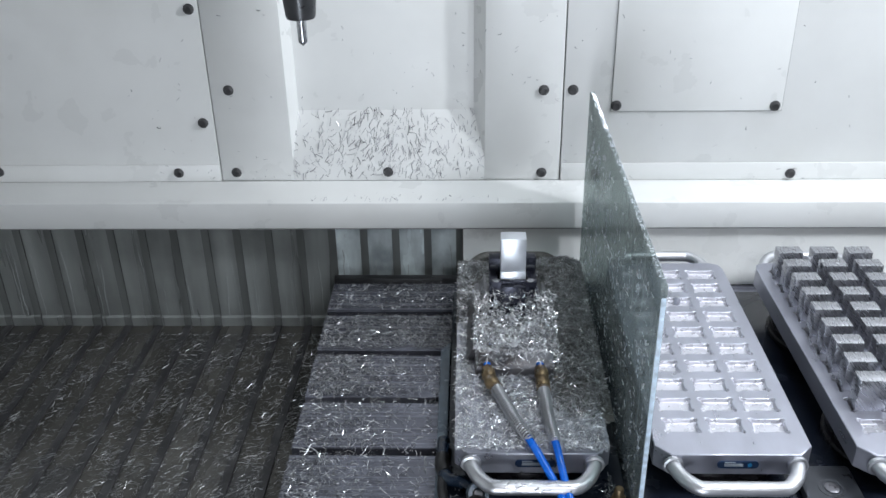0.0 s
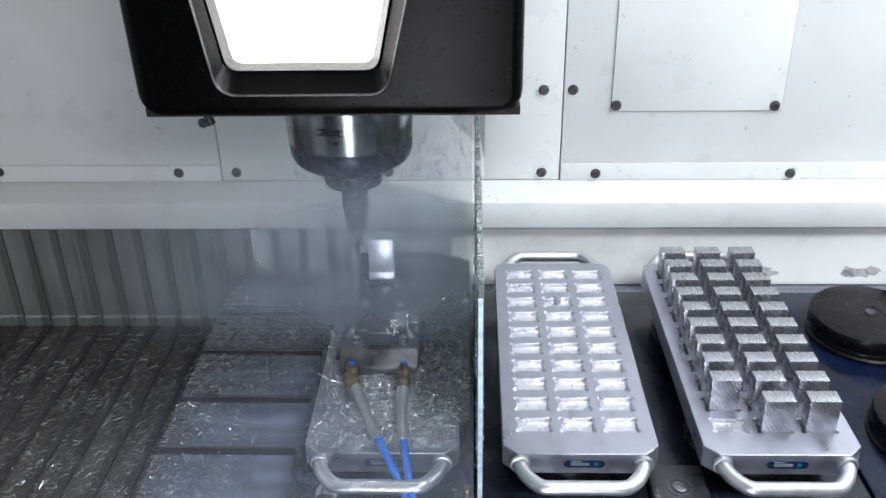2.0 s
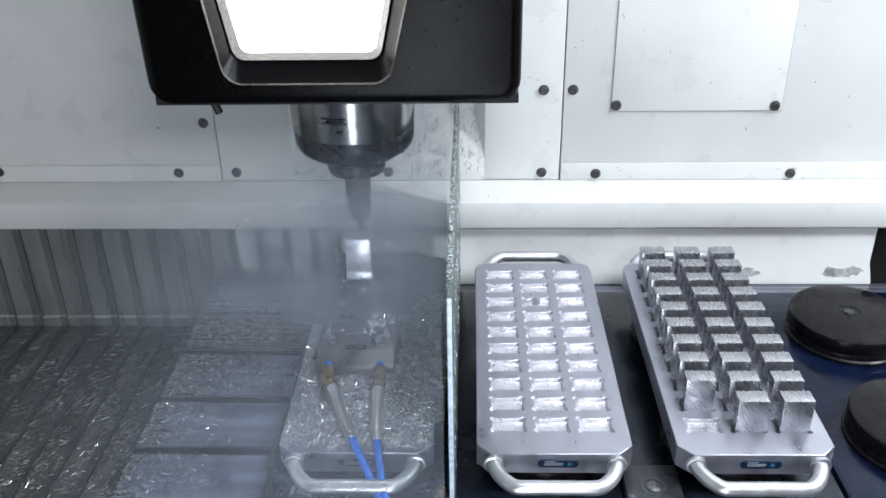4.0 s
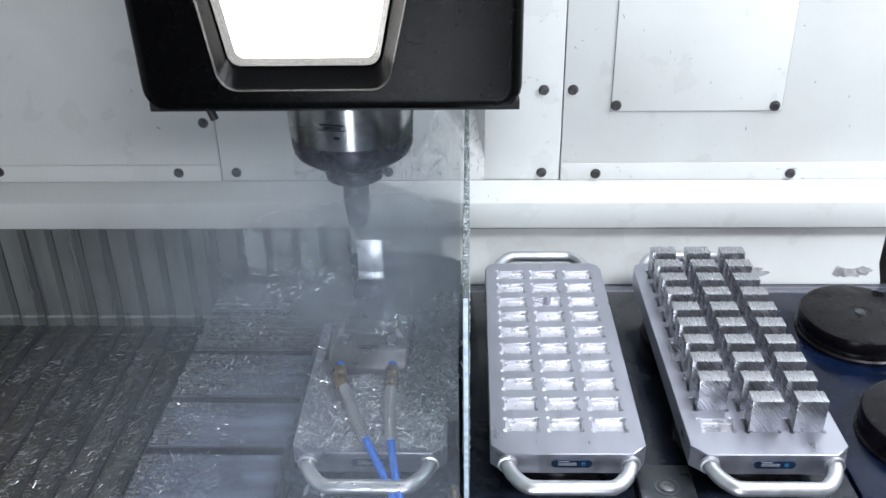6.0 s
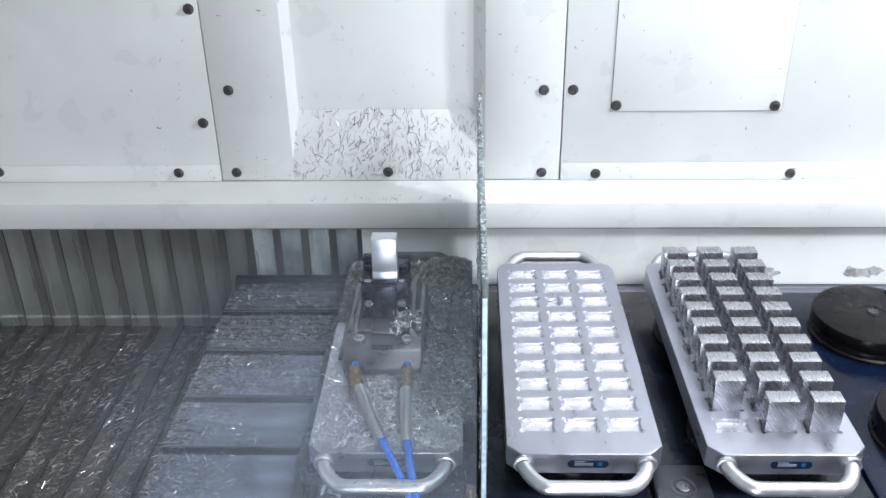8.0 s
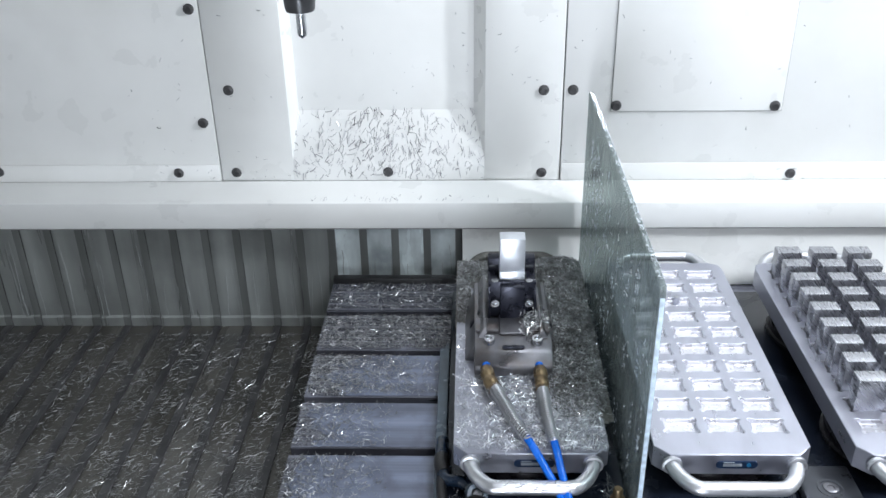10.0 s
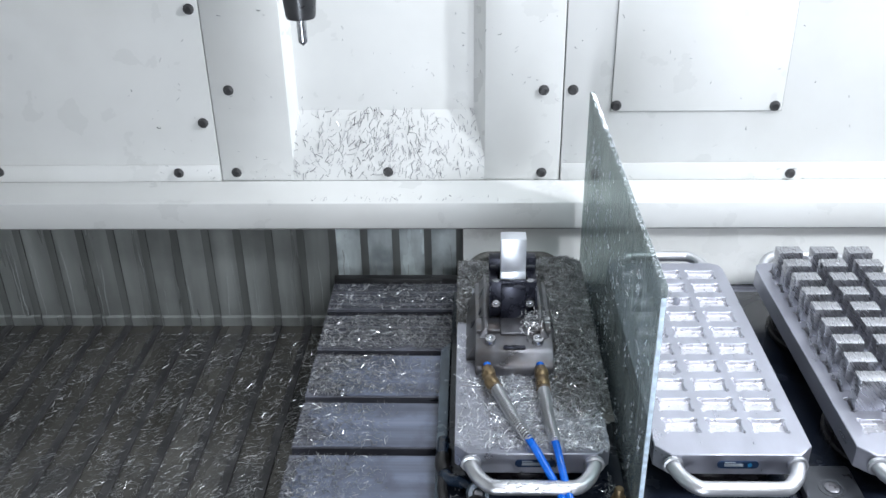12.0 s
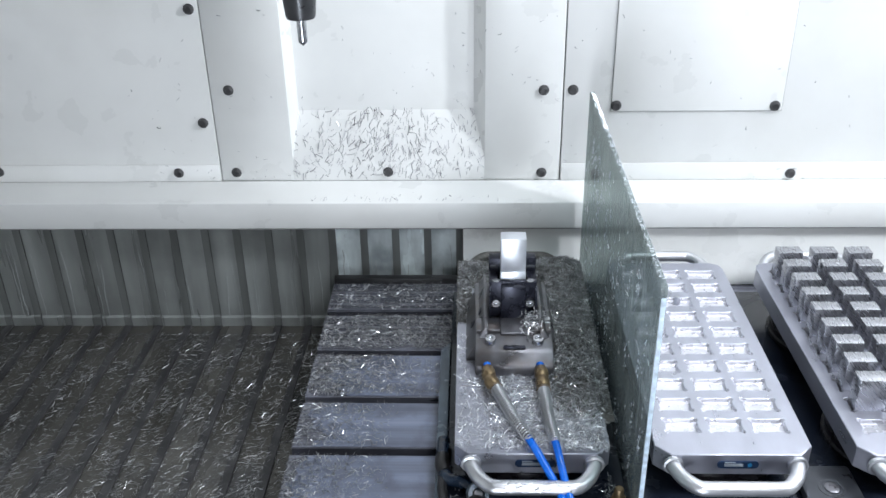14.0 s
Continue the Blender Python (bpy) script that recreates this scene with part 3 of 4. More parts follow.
def shield_details():
    part("edge_strip", boxes((-.1080, -.1036, -.1028, -.1003, -.055, .2200), bevel=.0006), MILKY, shield, "bright cut edge of the shield")

    def beads(count, place, seed):
        rng = random.Random(seed)
        verts, faces = [], []
        for _ in range(count):
            x, y, z, nx, nz, r = place(rng)
            base = len(verts)
            drop = rng.uniform(1.0, 4.0) if nx else 1.0
            for a in range(6):
                u, v = r * math.cos(a * 1.0472), r * math.sin(a * 1.0472)
                verts.append((x, y + u, z + v * drop) if nx else (x + u, y + v, z))
            verts.append((x + nx * r * .7, y, z - (r * .5 * drop if nx else 0) + nz * r * .8))
            faces += [(base + a, base + (a + 1) % 6, base + 6) for a in range(6)]
        me = bpy.data.meshes.new("water_beads")
        me.from_pydata(verts, [], faces)
        me.materials.append(WATER)
        return me

    runs = random.Random(35)
    groups = [(runs.uniform(-.09, .41), .20 - .23 * runs.random()) for _ in range(70)]

    def side(r):
        sx = r.choice((-1, -1, 1))
        y, z = r.choice(groups)
        y, z = y + r.gauss(0, .003), z + r.gauss(0, .012)
        return (-.1056 + sx * .0031, min(.415, max(-.095, y)), min(.228, max(-.05, z)), sx, 0, r.uniform(.0003, .0010))

    def top(r):
        return (-.1056 + r.uniform(-.0026, .0026), r.uniform(-.09, .42), .2329, 0, 1, r.uniform(.0003, .0009))
    ob = part("water_bead", beads(1100, side, 31), None, shield, "clinging coolant drops")
    tagged(ob, kind="stuff")
    ob = part("water_bead", beads(700, top, 32), None, shield, "clinging coolant drops")
    tagged(ob, kind="stuff")


shield_details()


# ---- vice and workpiece ----
def vice():
    v = rides(thing("machine_vice", "dark steel machine vice on the chip-covered pallet", "vice", at=pose(-.221, .170, 0)))
    part("body", prism([(-.085, 0), (-.085, .014), (-.070, .028), (-.045, .034), (.075, .034), (.095, .016), (.095, 0)], "x", -.046, .046, bevel=.004), VICE, v, "worn wet steel vice body")
    for k in (-1, 1):
        flank = part("flank", prism([(k * .057, 0), (k * .0345, .046), (k * .0305, .046), (k * .0305, 0)], "y", -.052, .072, bevel=.001), VICE, v, "sloping steel flank of the vice")
        part("slot", prism([(k * .0508, .0150), (k * .0388, .0395), (k * .0370, .0395), (k * .0490, .0150)], "y", -.004, .006, bevel=.0003), BLACK_OXIDE, flank)
        part("clamp_screw", lathe([(0, .008), (.0028, .008), (.0036, .010), (.0062, .010), (.0068, .008), (.0068, 0)], 20), STEEL, v, at=pose(k * .028, -.057, .027, 8))
        part("step_plate", boxes((k * .030 - .014, k * .030 + .014, -.044, -.018, .034, .0385), bevel=.001), VICE, v)
    part("key_slot", boxes((-.013, .013, -.070, -.064, .028, .0316), bevel=.002), BLACK_OXIDE, v)
    part("slide", boxes((-.0155, .0155, -.048, .070, .034, .0375), bevel=.0012), VICE, v)
    front = part("jaw", boxes((-.0285, .0285, -.008, -.001, .034, .083), bevel=.0008), BLACK_OXIDE, v, "black hardened vice jaw")
    part("jaw_block", boxes((-.0145, .0145, -.017, -.0078, .0376, .081), bevel=.0008), BLACK_OXIDE, front)
    for k in (-1, 1):
        part("jaw_rib", boxes((k * .02735 - .00115, k * .02735 + .00115, -.015, -.0078, .036, .080), bevel=.0005), BLACK_OXIDE, front)
        part("cheek", boxes((k * .02285 - .0055, k * .02285 + .0055, -.0012, .0206, .034, .0828), bevel=.0008), BLACK_OXIDE, front)
    for k in (-1, 1):
        part("jaw_screw", lathe([(0, .003), (.0024, .003), (.003, .0055), (.0050, .0055), (.0054, 0)], 18), STEEL, front, at=pose(k * .0203, -.008, .056, 90))
        part("jaw_bore", lathe([(0, 0), (.0045, 0), (.0045, .0005), (0, .0005)], 18), STEEL, front, at=pose(k * .0203, -.0045, .0829))
    rear = part("jaw", boxes((-.0285, .0285, .0215, .036, .034, .0990), bevel=.0012), BLACK_OXIDE, v, "black hardened vice jaw")
    for k in (-1, 1):
        part("jaw_slot", boxes((k * .022 - .005, k * .022 + .005, .0205, .0214, .086, .090), bevel=.0003), STEEL_DARK, rear)
    return v


vice()
rides(solid("workpiece", boxes((-.0150, .0150, 0, .0195, .0926, .136), (-.0152, .0152, -.0012, .0203, .060, .0925), bevel=.0006), MILLED, "bright square aluminium workpiece clamped in the vice", "workpiece", at=pose(-.221, .170, 0)))


def hose(name, pts, label):
    h = rides(thing(name, label, "hose", "hoses to the vice"))
    path = smooth_path(pts, 10)
    cut0, cut1 = 18, 39
    part("fitting", tube(path[3:cut0], lambda t: .0082 if int(t * 7) % 3 else .0068, 12), BRASS, h, "brass hose fitting")
    spring = bmesh.new()
    seg = path[cut0 - 2:cut1]
    n = 300
    coil = []
    for i in range(n):
        f = i / (n - 1) * (len(seg) - 1)
        a, b = seg[int(f)], seg[min(int(f) + 1, len(seg) - 1)]
        p = a.lerp(b, f - int(f))
        d = (b - a).normalized() if (b - a).length > 1e-6 else Vector((0, -1, 0))
        u = d.cross(Vector((0, 0, 1))).normalized()
        w = d.cross(u)
        ang = i * 6.283 / 10
        r = .0066 - .0014 * i / n
        coil.append(p + (u * math.cos(ang) + w * math.sin(ang)) * r)
    tube(coil, .0010, 5, spring)
    part("connector", tube(path[:6], .0045, 12), HOSE, h, "blue push-in connector")
    part("bend_spring", spring, HANDLE, h, "coiled steel bend protection spring")
    part("sleeve", tube(path[cut0 - 3:cut1], .0038, 12), VICE, h)
    part("tube", tube(path[cut1 - 2:], .0041, 12), HOSE, h, "blue plastic tube")
    return h


hose("air_hose", [(-.253, .088, .016), (-.250, .062, .014), (-.240, .038, .012), (-.2255, -.002, .010), (-.206, -.046, .007), (-.182, -.086, -.018), (-.163, -.125, -.045), (-.153, -.16, -.062)], "blue air hose with a steel bend spring")
hose("air_hose", [(-.192, .088, .016), (-.191, .062, .014), (-.1905, .034, .012), (-.188, -.008, .010), (-.183, -.048, .007), (-.174, -.088, -.017), (-.157, -.128, -.045), (-.142, -.16, -.062)], "blue air hose with a steel bend spring")


# ---- sliding cover of steel lamellae beside the table ----
LAMELLAE, COVER_LEFT = 26, -1.42


def way_cover():
    cover = thing("way_cover", "sliding way cover of overlapping grey steel lamellae", "way cover")
    bm = bmesh.new()
    w, zf, yb, th = .066, -.178, .470, .0012
    lip = .0115
    # an upright leg and a lying leg, with a folded lip along the edge
    prism([(-.30, zf), (-.30, zf - th), (yb + th, zf - th), (yb + th, .045), (yb, .045), (yb, zf + .0185), (yb - .003, zf + .0155), (yb - .003, zf)], "x", -w, -lip, bm=bm)
    prism([(-.30, zf + .002), (-.30, zf - th), (yb + th, zf - th), (yb + th, .045), (yb - .002, .045), (yb - .002, zf + .0205), (yb - .005, zf + .0175), (yb - .005, zf + .002)], "x", -lip, 0, bm=bm)
    for v in bm.verts:
        v.co.z += v.co.x * .030
        v.co.y -= v.co.x * .030 if v.co.y > .4 else 0
    twin = bm.copy()
    me = mesh_of("lamella", bm, COVER)
    clean_sheen = mesh_of("lamella", twin, COVER_SHEEN)
    for m in (me, clean_sheen):
        m.materials.append(COVER_OILY)
        m.materials.append(EDGE_BAND)
        m.materials.append(LIP)
        for f in m.polygons:
            lying = f.center.y < .44 and abs(f.normal.y) < .5
            edge = f.center.x > -lip - .0005
            f.material_index = (2 if edge else 1) if lying else 3 if edge else 0
    out = []
    for k in range(LAMELLAE):
        lam = part("lamella", clean_sheen if k > LAMELLAE - 5 else me, None, cover)
        rng_seed = 100 + k

        nests = random.Random(rng_seed + 400)
        spots = [(-.008 - w * .72 * nests.random(), nests.uniform(-.28, .42) if nests.random() < .45 else nests.gauss(.02, .12)) for _ in range(22)]

        def place(r):
            if r.random() < .45:
                cx, cy = r.choice(spots)
                x, y = cx + r.gauss(0, .007), cy + r.gauss(0, .010)
            else:
                x, y = -.006 - w * .76 * r.random(), r.uniform(-.28, .45)
            x, y = min(-.001, max(-.058, x)), min(y, .44)
            return (x, y, zf + .0006 + x * .03 + (.002 if x > -lip else 0)), (.03, 0, 1)
        if k < LAMELLAE - 1:
            m2 = chips(260 + 24 * k, place, (.003, .015), (.0001, .00028), .4, rng_seed, 0.22, (1, .35, 0))
            chip_heap("chip_litter", m2, "scattered bright metal chips", CHIP, lam)
            m2 = chips(900 + 60 * k, place, (.002, .011), (.00008, .00025), .3, rng_seed + 900, 0.3, (1, .35, 0))
            chip_heap("fine_litter", m2, "fine dull metal chips", CHIP_DULL, lam)
        trails = bmesh.new()
        for _ in range(nests.choice((1, 2, 2, 3))):
            x, top = nests.uniform(-.050, -.014), nests.uniform(-.12, -.02)
            run = []
            for q in range(9):
                z = top + (zf + .019 - top) * q / 8
                x = min(-.0125, max(-.052, x + nests.gauss(0, .0009)))
                run.append(Vector((x, yb - x * .03 - .0003, z + x * .03)))
            tube(run, nests.uniform(.0003, .0006), 5, trails)
        tagged(part("coolant_trail", trails, DRIED, lam, "thin dried coolant runs"), kind="stuff")
        out.append(lam)
    return out


LAMS = way_cover()


# ---- spindle head ----
def spindle_head():
    h = thing("spindle_head", "black spindle head with a glowing work lamp", "spindle head")
    # origin on the spindle axis at the tool tip
    z = .2195
    X0, X1, Y0, Y1 = -.202, .191, -.1265, .22
    hb = z
    M = 8

    def opening(foot, left, right, head, radius):
        """A loop open towards the top: rounded lower corners and leaning sides; left and right are x at the foot and at the head."""
        def arc(corner, first, last):
            u, w = (Vector(first) - Vector(corner)).normalized(), (Vector(last) - Vector(corner)).normalized()
            half = u.angle(w) / 2
            reach = radius / math.tan(half)
            p0, p1, mid = Vector(corner) + u * reach, Vector(corner) + w * reach, Vector(corner) + (u + w).normalized() * radius / math.sin(half)
            a0, a1 = math.atan2(*(p0 - mid).yx), math.atan2(*(p1 - mid).yx)
            turn = (a1 - a0 + math.pi) % (2 * math.pi) - math.pi
            return [(mid.x + radius * math.cos(a0 + turn * k / (M - 1)), mid.y + radius * math.sin(a0 + turn * k / (M - 1))) for k in range(M)]
        bl, br, tr, tl = (left[0], hb + foot), (right[0], hb + foot), (right[1], hb + head), (left[1], hb + head)
        return arc(br, bl, tr) + [tr, tl] + arc(bl, tl, br)
    outer = opening(.016, (-.1137, -.142), (.0573, .103), .20, .022)
    middle = opening(.0375, (-.1050, -.131), (.0480, .082), .19, .014)
    inner = opening(.0435, (-.0985, -.123), (.0410, .073), .185, .010)
    # body with an opening in its front
    bm = bmesh.new()
    zt, cx = hb + .46, -.022
    corner, soft_edge = .024, .012

    def rim(inset, y):
        left, right, foot = X0 + .005, X1 + .001, hb - .0065
        pts = [(left + corner - (corner - inset) * math.cos(a), foot + corner - (corner - inset) * math.sin(a)) for a in (k * math.pi / 10 for k in range(6))]
        pts += [(right - corner + (corner - inset) * math.sin(a), foot + corner - (corner - inset) * math.cos(a)) for a in (k * math.pi / 10 for k in range(6))]
        pts += [(X1 + .001 - inset, zt), (X0 - .005 + inset, zt)]
        return [bm.verts.new((a, y, b)) for a, b in pts]
    fo = [bm.verts.new((a, Y0, b)) for a, b in outer]
    rings = [rim(soft_edge * (1 - math.sin(a)), Y0 + soft_edge * (1 - math.cos(a))) for a in (k * math.pi / 10 for k in range(6))]
    fr = rings[0]
    right, left, mid = fo[:M], fo[M + 2:], M // 2
    bm.faces.new(fr[3:9] + right[mid::-1] + left[:mid - 1:-1])
    bm.faces.new(fr[8:13] + [fo[M]] + right[:mid - 1:-1])
    bm.faces.new([fr[12], fr[13], fo[M + 1], fo[M]])
    bm.faces.new([fr[13]] + fr[0:4] + left[mid::-1] + [fo[M + 1]])
    bz = bmesh.new()
    loops = [[bz.verts.new((cx + (a - cx) * f, Y0 + d, b + g)) for a, b in loop] for loop, d, f, g in
             ((outer, .004, 1.0, 0), (outer, -.0018, .999, .0002), (outer, -.0026, .991, .0009), (outer, -.0002, .979, .0021), (middle, .014, 1.0, 0), (middle, .0125, .985, .0012), (inner, .024, 1.0, 0))]
    for lo, hi in zip(loops, loops[1:]):
        for k in range(2 * M + 2):
            j = (k + 1) % (2 * M + 2)
            bz.faces.new((lo[k], lo[j], hi[j], hi[k]))
    bezel = part("lamp_bezel", bz, BEZEL, h, "glossy black rim round the lamp")
    bezel.data.materials.append(BEZEL_SLOPE)
    for f in bezel.data.polygons:
        f.material_index = 1 if f.index // (2 * M + 2) == 3 else 0
    rings.append(rim(0.0, Y1))
    for a, b in zip(rings, rings[1:]):
        for k in range(14):
            bm.faces.new((a[k], a[(k + 1) % 14], b[(k + 1) % 14], b[k]))
    bm.faces.new(rings[-1])
    bmesh.ops.recalc_face_normals(bm, faces=bm.faces)
    part("housing", bm, PLASTIC, h, "black grained plastic housing", smooth=50)
    # Out of view; carries the head and is widened to block light leftwards.
    part("ram", boxes((-.195, .185, -.09, .21, zt - .002, zt + .70), bevel=.004), PLASTIC, h, "unseen dark ram over the head, widened to shade the wall")
    part("work_lamp", prism(inner, "y", Y0 + .0235, Y0 + .030), LAMP, h, "glowing white lamp panel")
    part("underside", boxes((X0 + .010, X1 - .001, Y0 + .008, Y1 - .01, hb - .008, hb + .002), bevel=.001), RUBBER, h)
    part("coolant_nozzle", tube([Vector((-.1390, -.0875, hb - .006)), Vector((-.1385, -.0875, hb - .018)), Vector((-.1350, -.0875, hb - .0275))], .0045, 12), RUBBER, h, "short black coolant nozzle")
    part("nose", lathe([(0, hb), (.075, hb), (.0738, .172), (.0726, .1475), (.0718, .1468)], 72), SPINDLE, h, "turned steel spindle nose")
    part("nose_ring", lathe([(.0716, .1468), (.0722, .1455), (.0714, .132), (.0700, .127), (.0675, .122), (.055, .113), (.042, .107), (.039, .106), (0, .106)], 72), BLACK_OXIDE, h)
    part("tool_flange", lathe([(.0, .106), (.035, .106), (.036, .098), (.0355, .094), (.0325, .0935), (.0325, .0915), (.0345, .091), (.034, .088), (.024, .084), (.0, .084)], 48), BLACK_OXIDE, h)
    part("tool_holder", lathe([(0, .086), (.0165, .086), (.0158, .055), (.0150, .052), (.0152, .0505), (.0145, .046), (.0125, .026), (.0118, .0235), (0, .0235)], 40), HOLDER, h, "black conical shrink-fit tool holder")
    part("milling_cutter", lathe([(0, .0245), (.0040, .0245), (.0040, .004), (.0036, .003), (0, .0)], 20), STEEL, h, "thin steel milling cutter")
    def arc(a0, a1, z0, z1, r):
        bm = bmesh.new()
        rows = [[bm.verts.new((r * math.sin(a), -r * math.cos(a), z)) for z in (z0, z1)] for a in (a0 + (a1 - a0) * k / 10 for k in range(11))]
        for a, b in zip(rows, rows[1:]):
            bm.faces.new((a[0], b[0], b[1], a[1]))
        return bm
    for a0, a1, z0, z1 in ((-.36, .02, .1780, .1792), (-.30, -.02, .1745, .1762), (-.40, .04, .1722, .1730), (-.14, -.06, .1620, .1645)):
        part("nose_mark", arc(a0, a1, z0, z1, .0750), BLACK_OXIDE, h)
    return h


HEAD = spindle_head()
TIP = (-.2575, .2325, .1035)


# ---- chips lying about ----
def flat_heap(count, x0, x1, y0, y1, z, seed, length=(.004, .011), bulge=0.0):
    def place(r):
        x, y = r.uniform(x0, x1), r.uniform(y0, y1)
        return (x, y, z + r.uniform(0, 1) ** 2 * bulge), (0, 0, 1)
    return chips(count, place, length, (.00014, .0004), .4, seed)


def mat_place(r):
    """Matted chips: thick on the two rear lands, thinning out along the left ends of the others."""
    while True:
        x, y = r.uniform(-.480, -.296), r.uniform(-.06, .424)
        inward = (x + .480) / .184
        if y > .345:
            keep = .45
        elif y > .245:
            keep = 1.0
        elif y > .142:
            keep = 1.15 - 1.2 * inward
        else:
            keep = .6 - .9 * inward
        if r.random() < keep and min(abs(y - yc) for yc in (-.058, .042, .139, .242, .342)) > .0085:
            return (x, y, -.0742 + .0035 * r.random() ** 2), (0, 0, 1)


rides(chip_heap("table_chips", chips(9500, mat_place, (.003, .009), (.00012, .0003), .5, 5, .5), "matted layer of fine metal chips on the slotted table", CHIP_DULL))
rides(chip_heap("bright_chips", chips(1500, mat_place, (.003, .010), (.00012, .0003), .6, 55, .4), "bright metal chips among the matted ones"))
WASHED = [chip_heap("loose_table_chips", flat_heap(1100, -.478, -.295, -.10, .235, -.0745, 15, (.005, .016)), "loose metal chips washed off the table")]


def mat_height(x, y):
    """Thickness of the packed chips on the working pallet: thick beside the vice, thin along the rear, none in front."""
    beside = min(1, max(0, (x + .184) / .014)) * min(1, max(0, (-.116 - x) / .010)) * min(1, max(0, (y - .005) / .06))
    rear = max(min(1, max(0, (y - .27) / .05)), min(1, max(0, (-.268 - x) / .006)) * min(1, max(0, (y - .19) / .03))) * .6
    rough = .5 + .5 * noise.noise((x * 60, y * 60, 3.1)) + .25 * noise.noise((x * 170, y * 170, 7.7))
    end = min(1, max(0, (.366 - y) / .014))
    return max(beside * (.006 + .009 * rough), rear * (.003 + .005 * rough)) * end


def chip_bed():
    bm = bmesh.new()
    nx, ny = 60, 130
    rows = []
    for i in range(nx + 1):
        x = -.290 + .174 * i / nx
        rows.append([bm.verts.new((x, y, mat_height(x, y) - .0012)) for y in (-.03 + .397 * k / ny for k in range(ny + 1))])
    for i in range(nx):
        for k in range(ny):
            if max(v.co.z for v in (rows[i][k], rows[i + 1][k], rows[i + 1][k + 1], rows[i][k + 1])) > -.001:
                bm.faces.new((rows[i][k], rows[i + 1][k], rows[i + 1][k + 1], rows[i][k + 1]))
    loose = [v for v in bm.verts if not v.link_faces]
    bmesh.ops.delete(bm, geom=loose, context="VERTS")
    return solid("chip_bed", bm, CHIP_MAT, "packed grey-brown bed of fine metal chips on the pallet", "metal chips", "", "stuff", smooth=180)


rides(chip_bed())


def bed_place(r):
    while True:
        x, y = r.uniform(-.288, -.117), r.uniform(-.02, .364)
        h = mat_height(x, y)
        if h > .0005 + .004 * r.random():
            return (x, y, h - .0004 + .0022 * r.random() ** 2), (r.gauss(0, .3), r.gauss(-.1, .3), 1)


rides(chip_heap("matted_chips", chips(11000, bed_place, (.003, .011), (.00014, .00034), .5, 8, .5), "dense dull mat of fine metal chips beside the vice", CHIP_DULL))
rides(chip_heap("fine_chips", chips(1500, bed_place, (.003, .012), (.00012, .0003), .6, 7, .4), "bright metal chips on the packed bed"))


def front_place(r):
    while True:
        x, y = r.uniform(-.286, -.130), r.uniform(-.044, .17)
        keep = .25 + .75 * min(1, max(0, (x + .27) / .08))
        if r.random() < keep and not (-.272 < x < -.170 and y > .085):
            return (x, y, .0008 + .0045 * r.random() ** 2), (0, 0, 1)


rides(chip_heap("pallet_chips", chips(5200, front_place, (.003, .010), (.00014, .00034), .5, 6, .35), "fine metal chips scattered over the pallet", CHIP_GREY))
rides(chip_heap("chip_shards", chips(2300, front_place, (.004, .016), (.00014, .0004), .6, 23, .25), "straight bright metal shavings on the pallet"))


def strip_place(r):
    if r.random() < .6:
        return (r.uniform(-.288, -.200), r.uniform(-.042, .12), .001 + .003 * r.random()), (0, 0, 1)
    return (r.uniform(-.288, -.272), r.uniform(.05, .35), .001 + .003 * r.random()), (0, 0, 1)


WASHED.append(chip_heap("loose_pallet_chips", chips(2600, strip_place, (.004, .013), (.00014, .0004), .5, 16, .35), "bright loose metal chips soon washed off the pallet"))


def handle_place(r):
    a = radians(r.uniform(-85, 5))
    return (r.uniform(-.250, -.165), -.0815 + .0078 * math.sin(a), -.0140 + .0078 * math.cos(a)), (0, math.sin(a), math.cos(a))


rides(chip_heap("handle_chips", chips(40, handle_place, (.003, .009), (.00016, .0004), .1, 29, .2, (1, 0, 0)), "few bright metal chips lying on the handle"))


def foot_place(r):
    return ((r.uniform(-.30, -.27) if r.random() < .6 else r.uniform(-.14, -.115)), r.uniform(-.125, -.02), -.0535 + .003 * r.random()), (0, 0, 1)


rides(chip_heap("base_chips", chips(130, foot_place, (.004, .013), (.00016, .0004), .5, 30, .4), "bright metal chips on the base plate"))


def shield_place(r):
    return (-.1090, r.uniform(-.09, .41), .21 - .25 * r.random() ** 1.1), (-1, 0, 0)


rides(chip_heap("clinging_chips", chips(170, shield_place, (.002, .009), (.0002, .0006), .25, 33, .4, (0, .1, 1)), "metal chips clinging to the shield"))
WASHED.append(chip_heap("loose_shield_chips", chips(650, shield_place, (.002, .009), (.0002, .0006), .25, 34, .4, (0, .1, 1)), "metal chips soon washed down the shield"))


def speck_place(r):
    x = r.uniform(-.62, .06) if r.random() < .75 else r.uniform(.06, .45)
    z = .075 + .30 * r.random() ** 1.6
    return (x, .5185 if -.375 < x < -.115 and z > .18 else .4855 if x > .018 or x < -.498 else .4893, z), (0, -1, 0)


chip_heap("stuck_chips", chips(150, speck_place, (.001, .007), (.0002, .0005), .2, 24), "tiny metal specks stuck to the wall", CHIP_DULL)


def shelf_place(r):
    return (r.gauss(-.24, .09), r.uniform(.432, .488), .0615 + .0018), (0, -.15, 1)


chip_heap("shelf_chips", chips(110, shelf_place, (.004, .012), (.0002, .0005), .2, 25, .3, (.1, 1, 0)), "few grey metal chips lying on the shelf", CHIP_STUCK)


def vice_place(r):
    x, y = r.uniform(-.268, -.172), r.gauss(.125, .03)
    z = .036 + max(0, .04 - abs(y - .150) * .9) * r.random() + .004
    return (x, y, z), (0, -.4, .9)


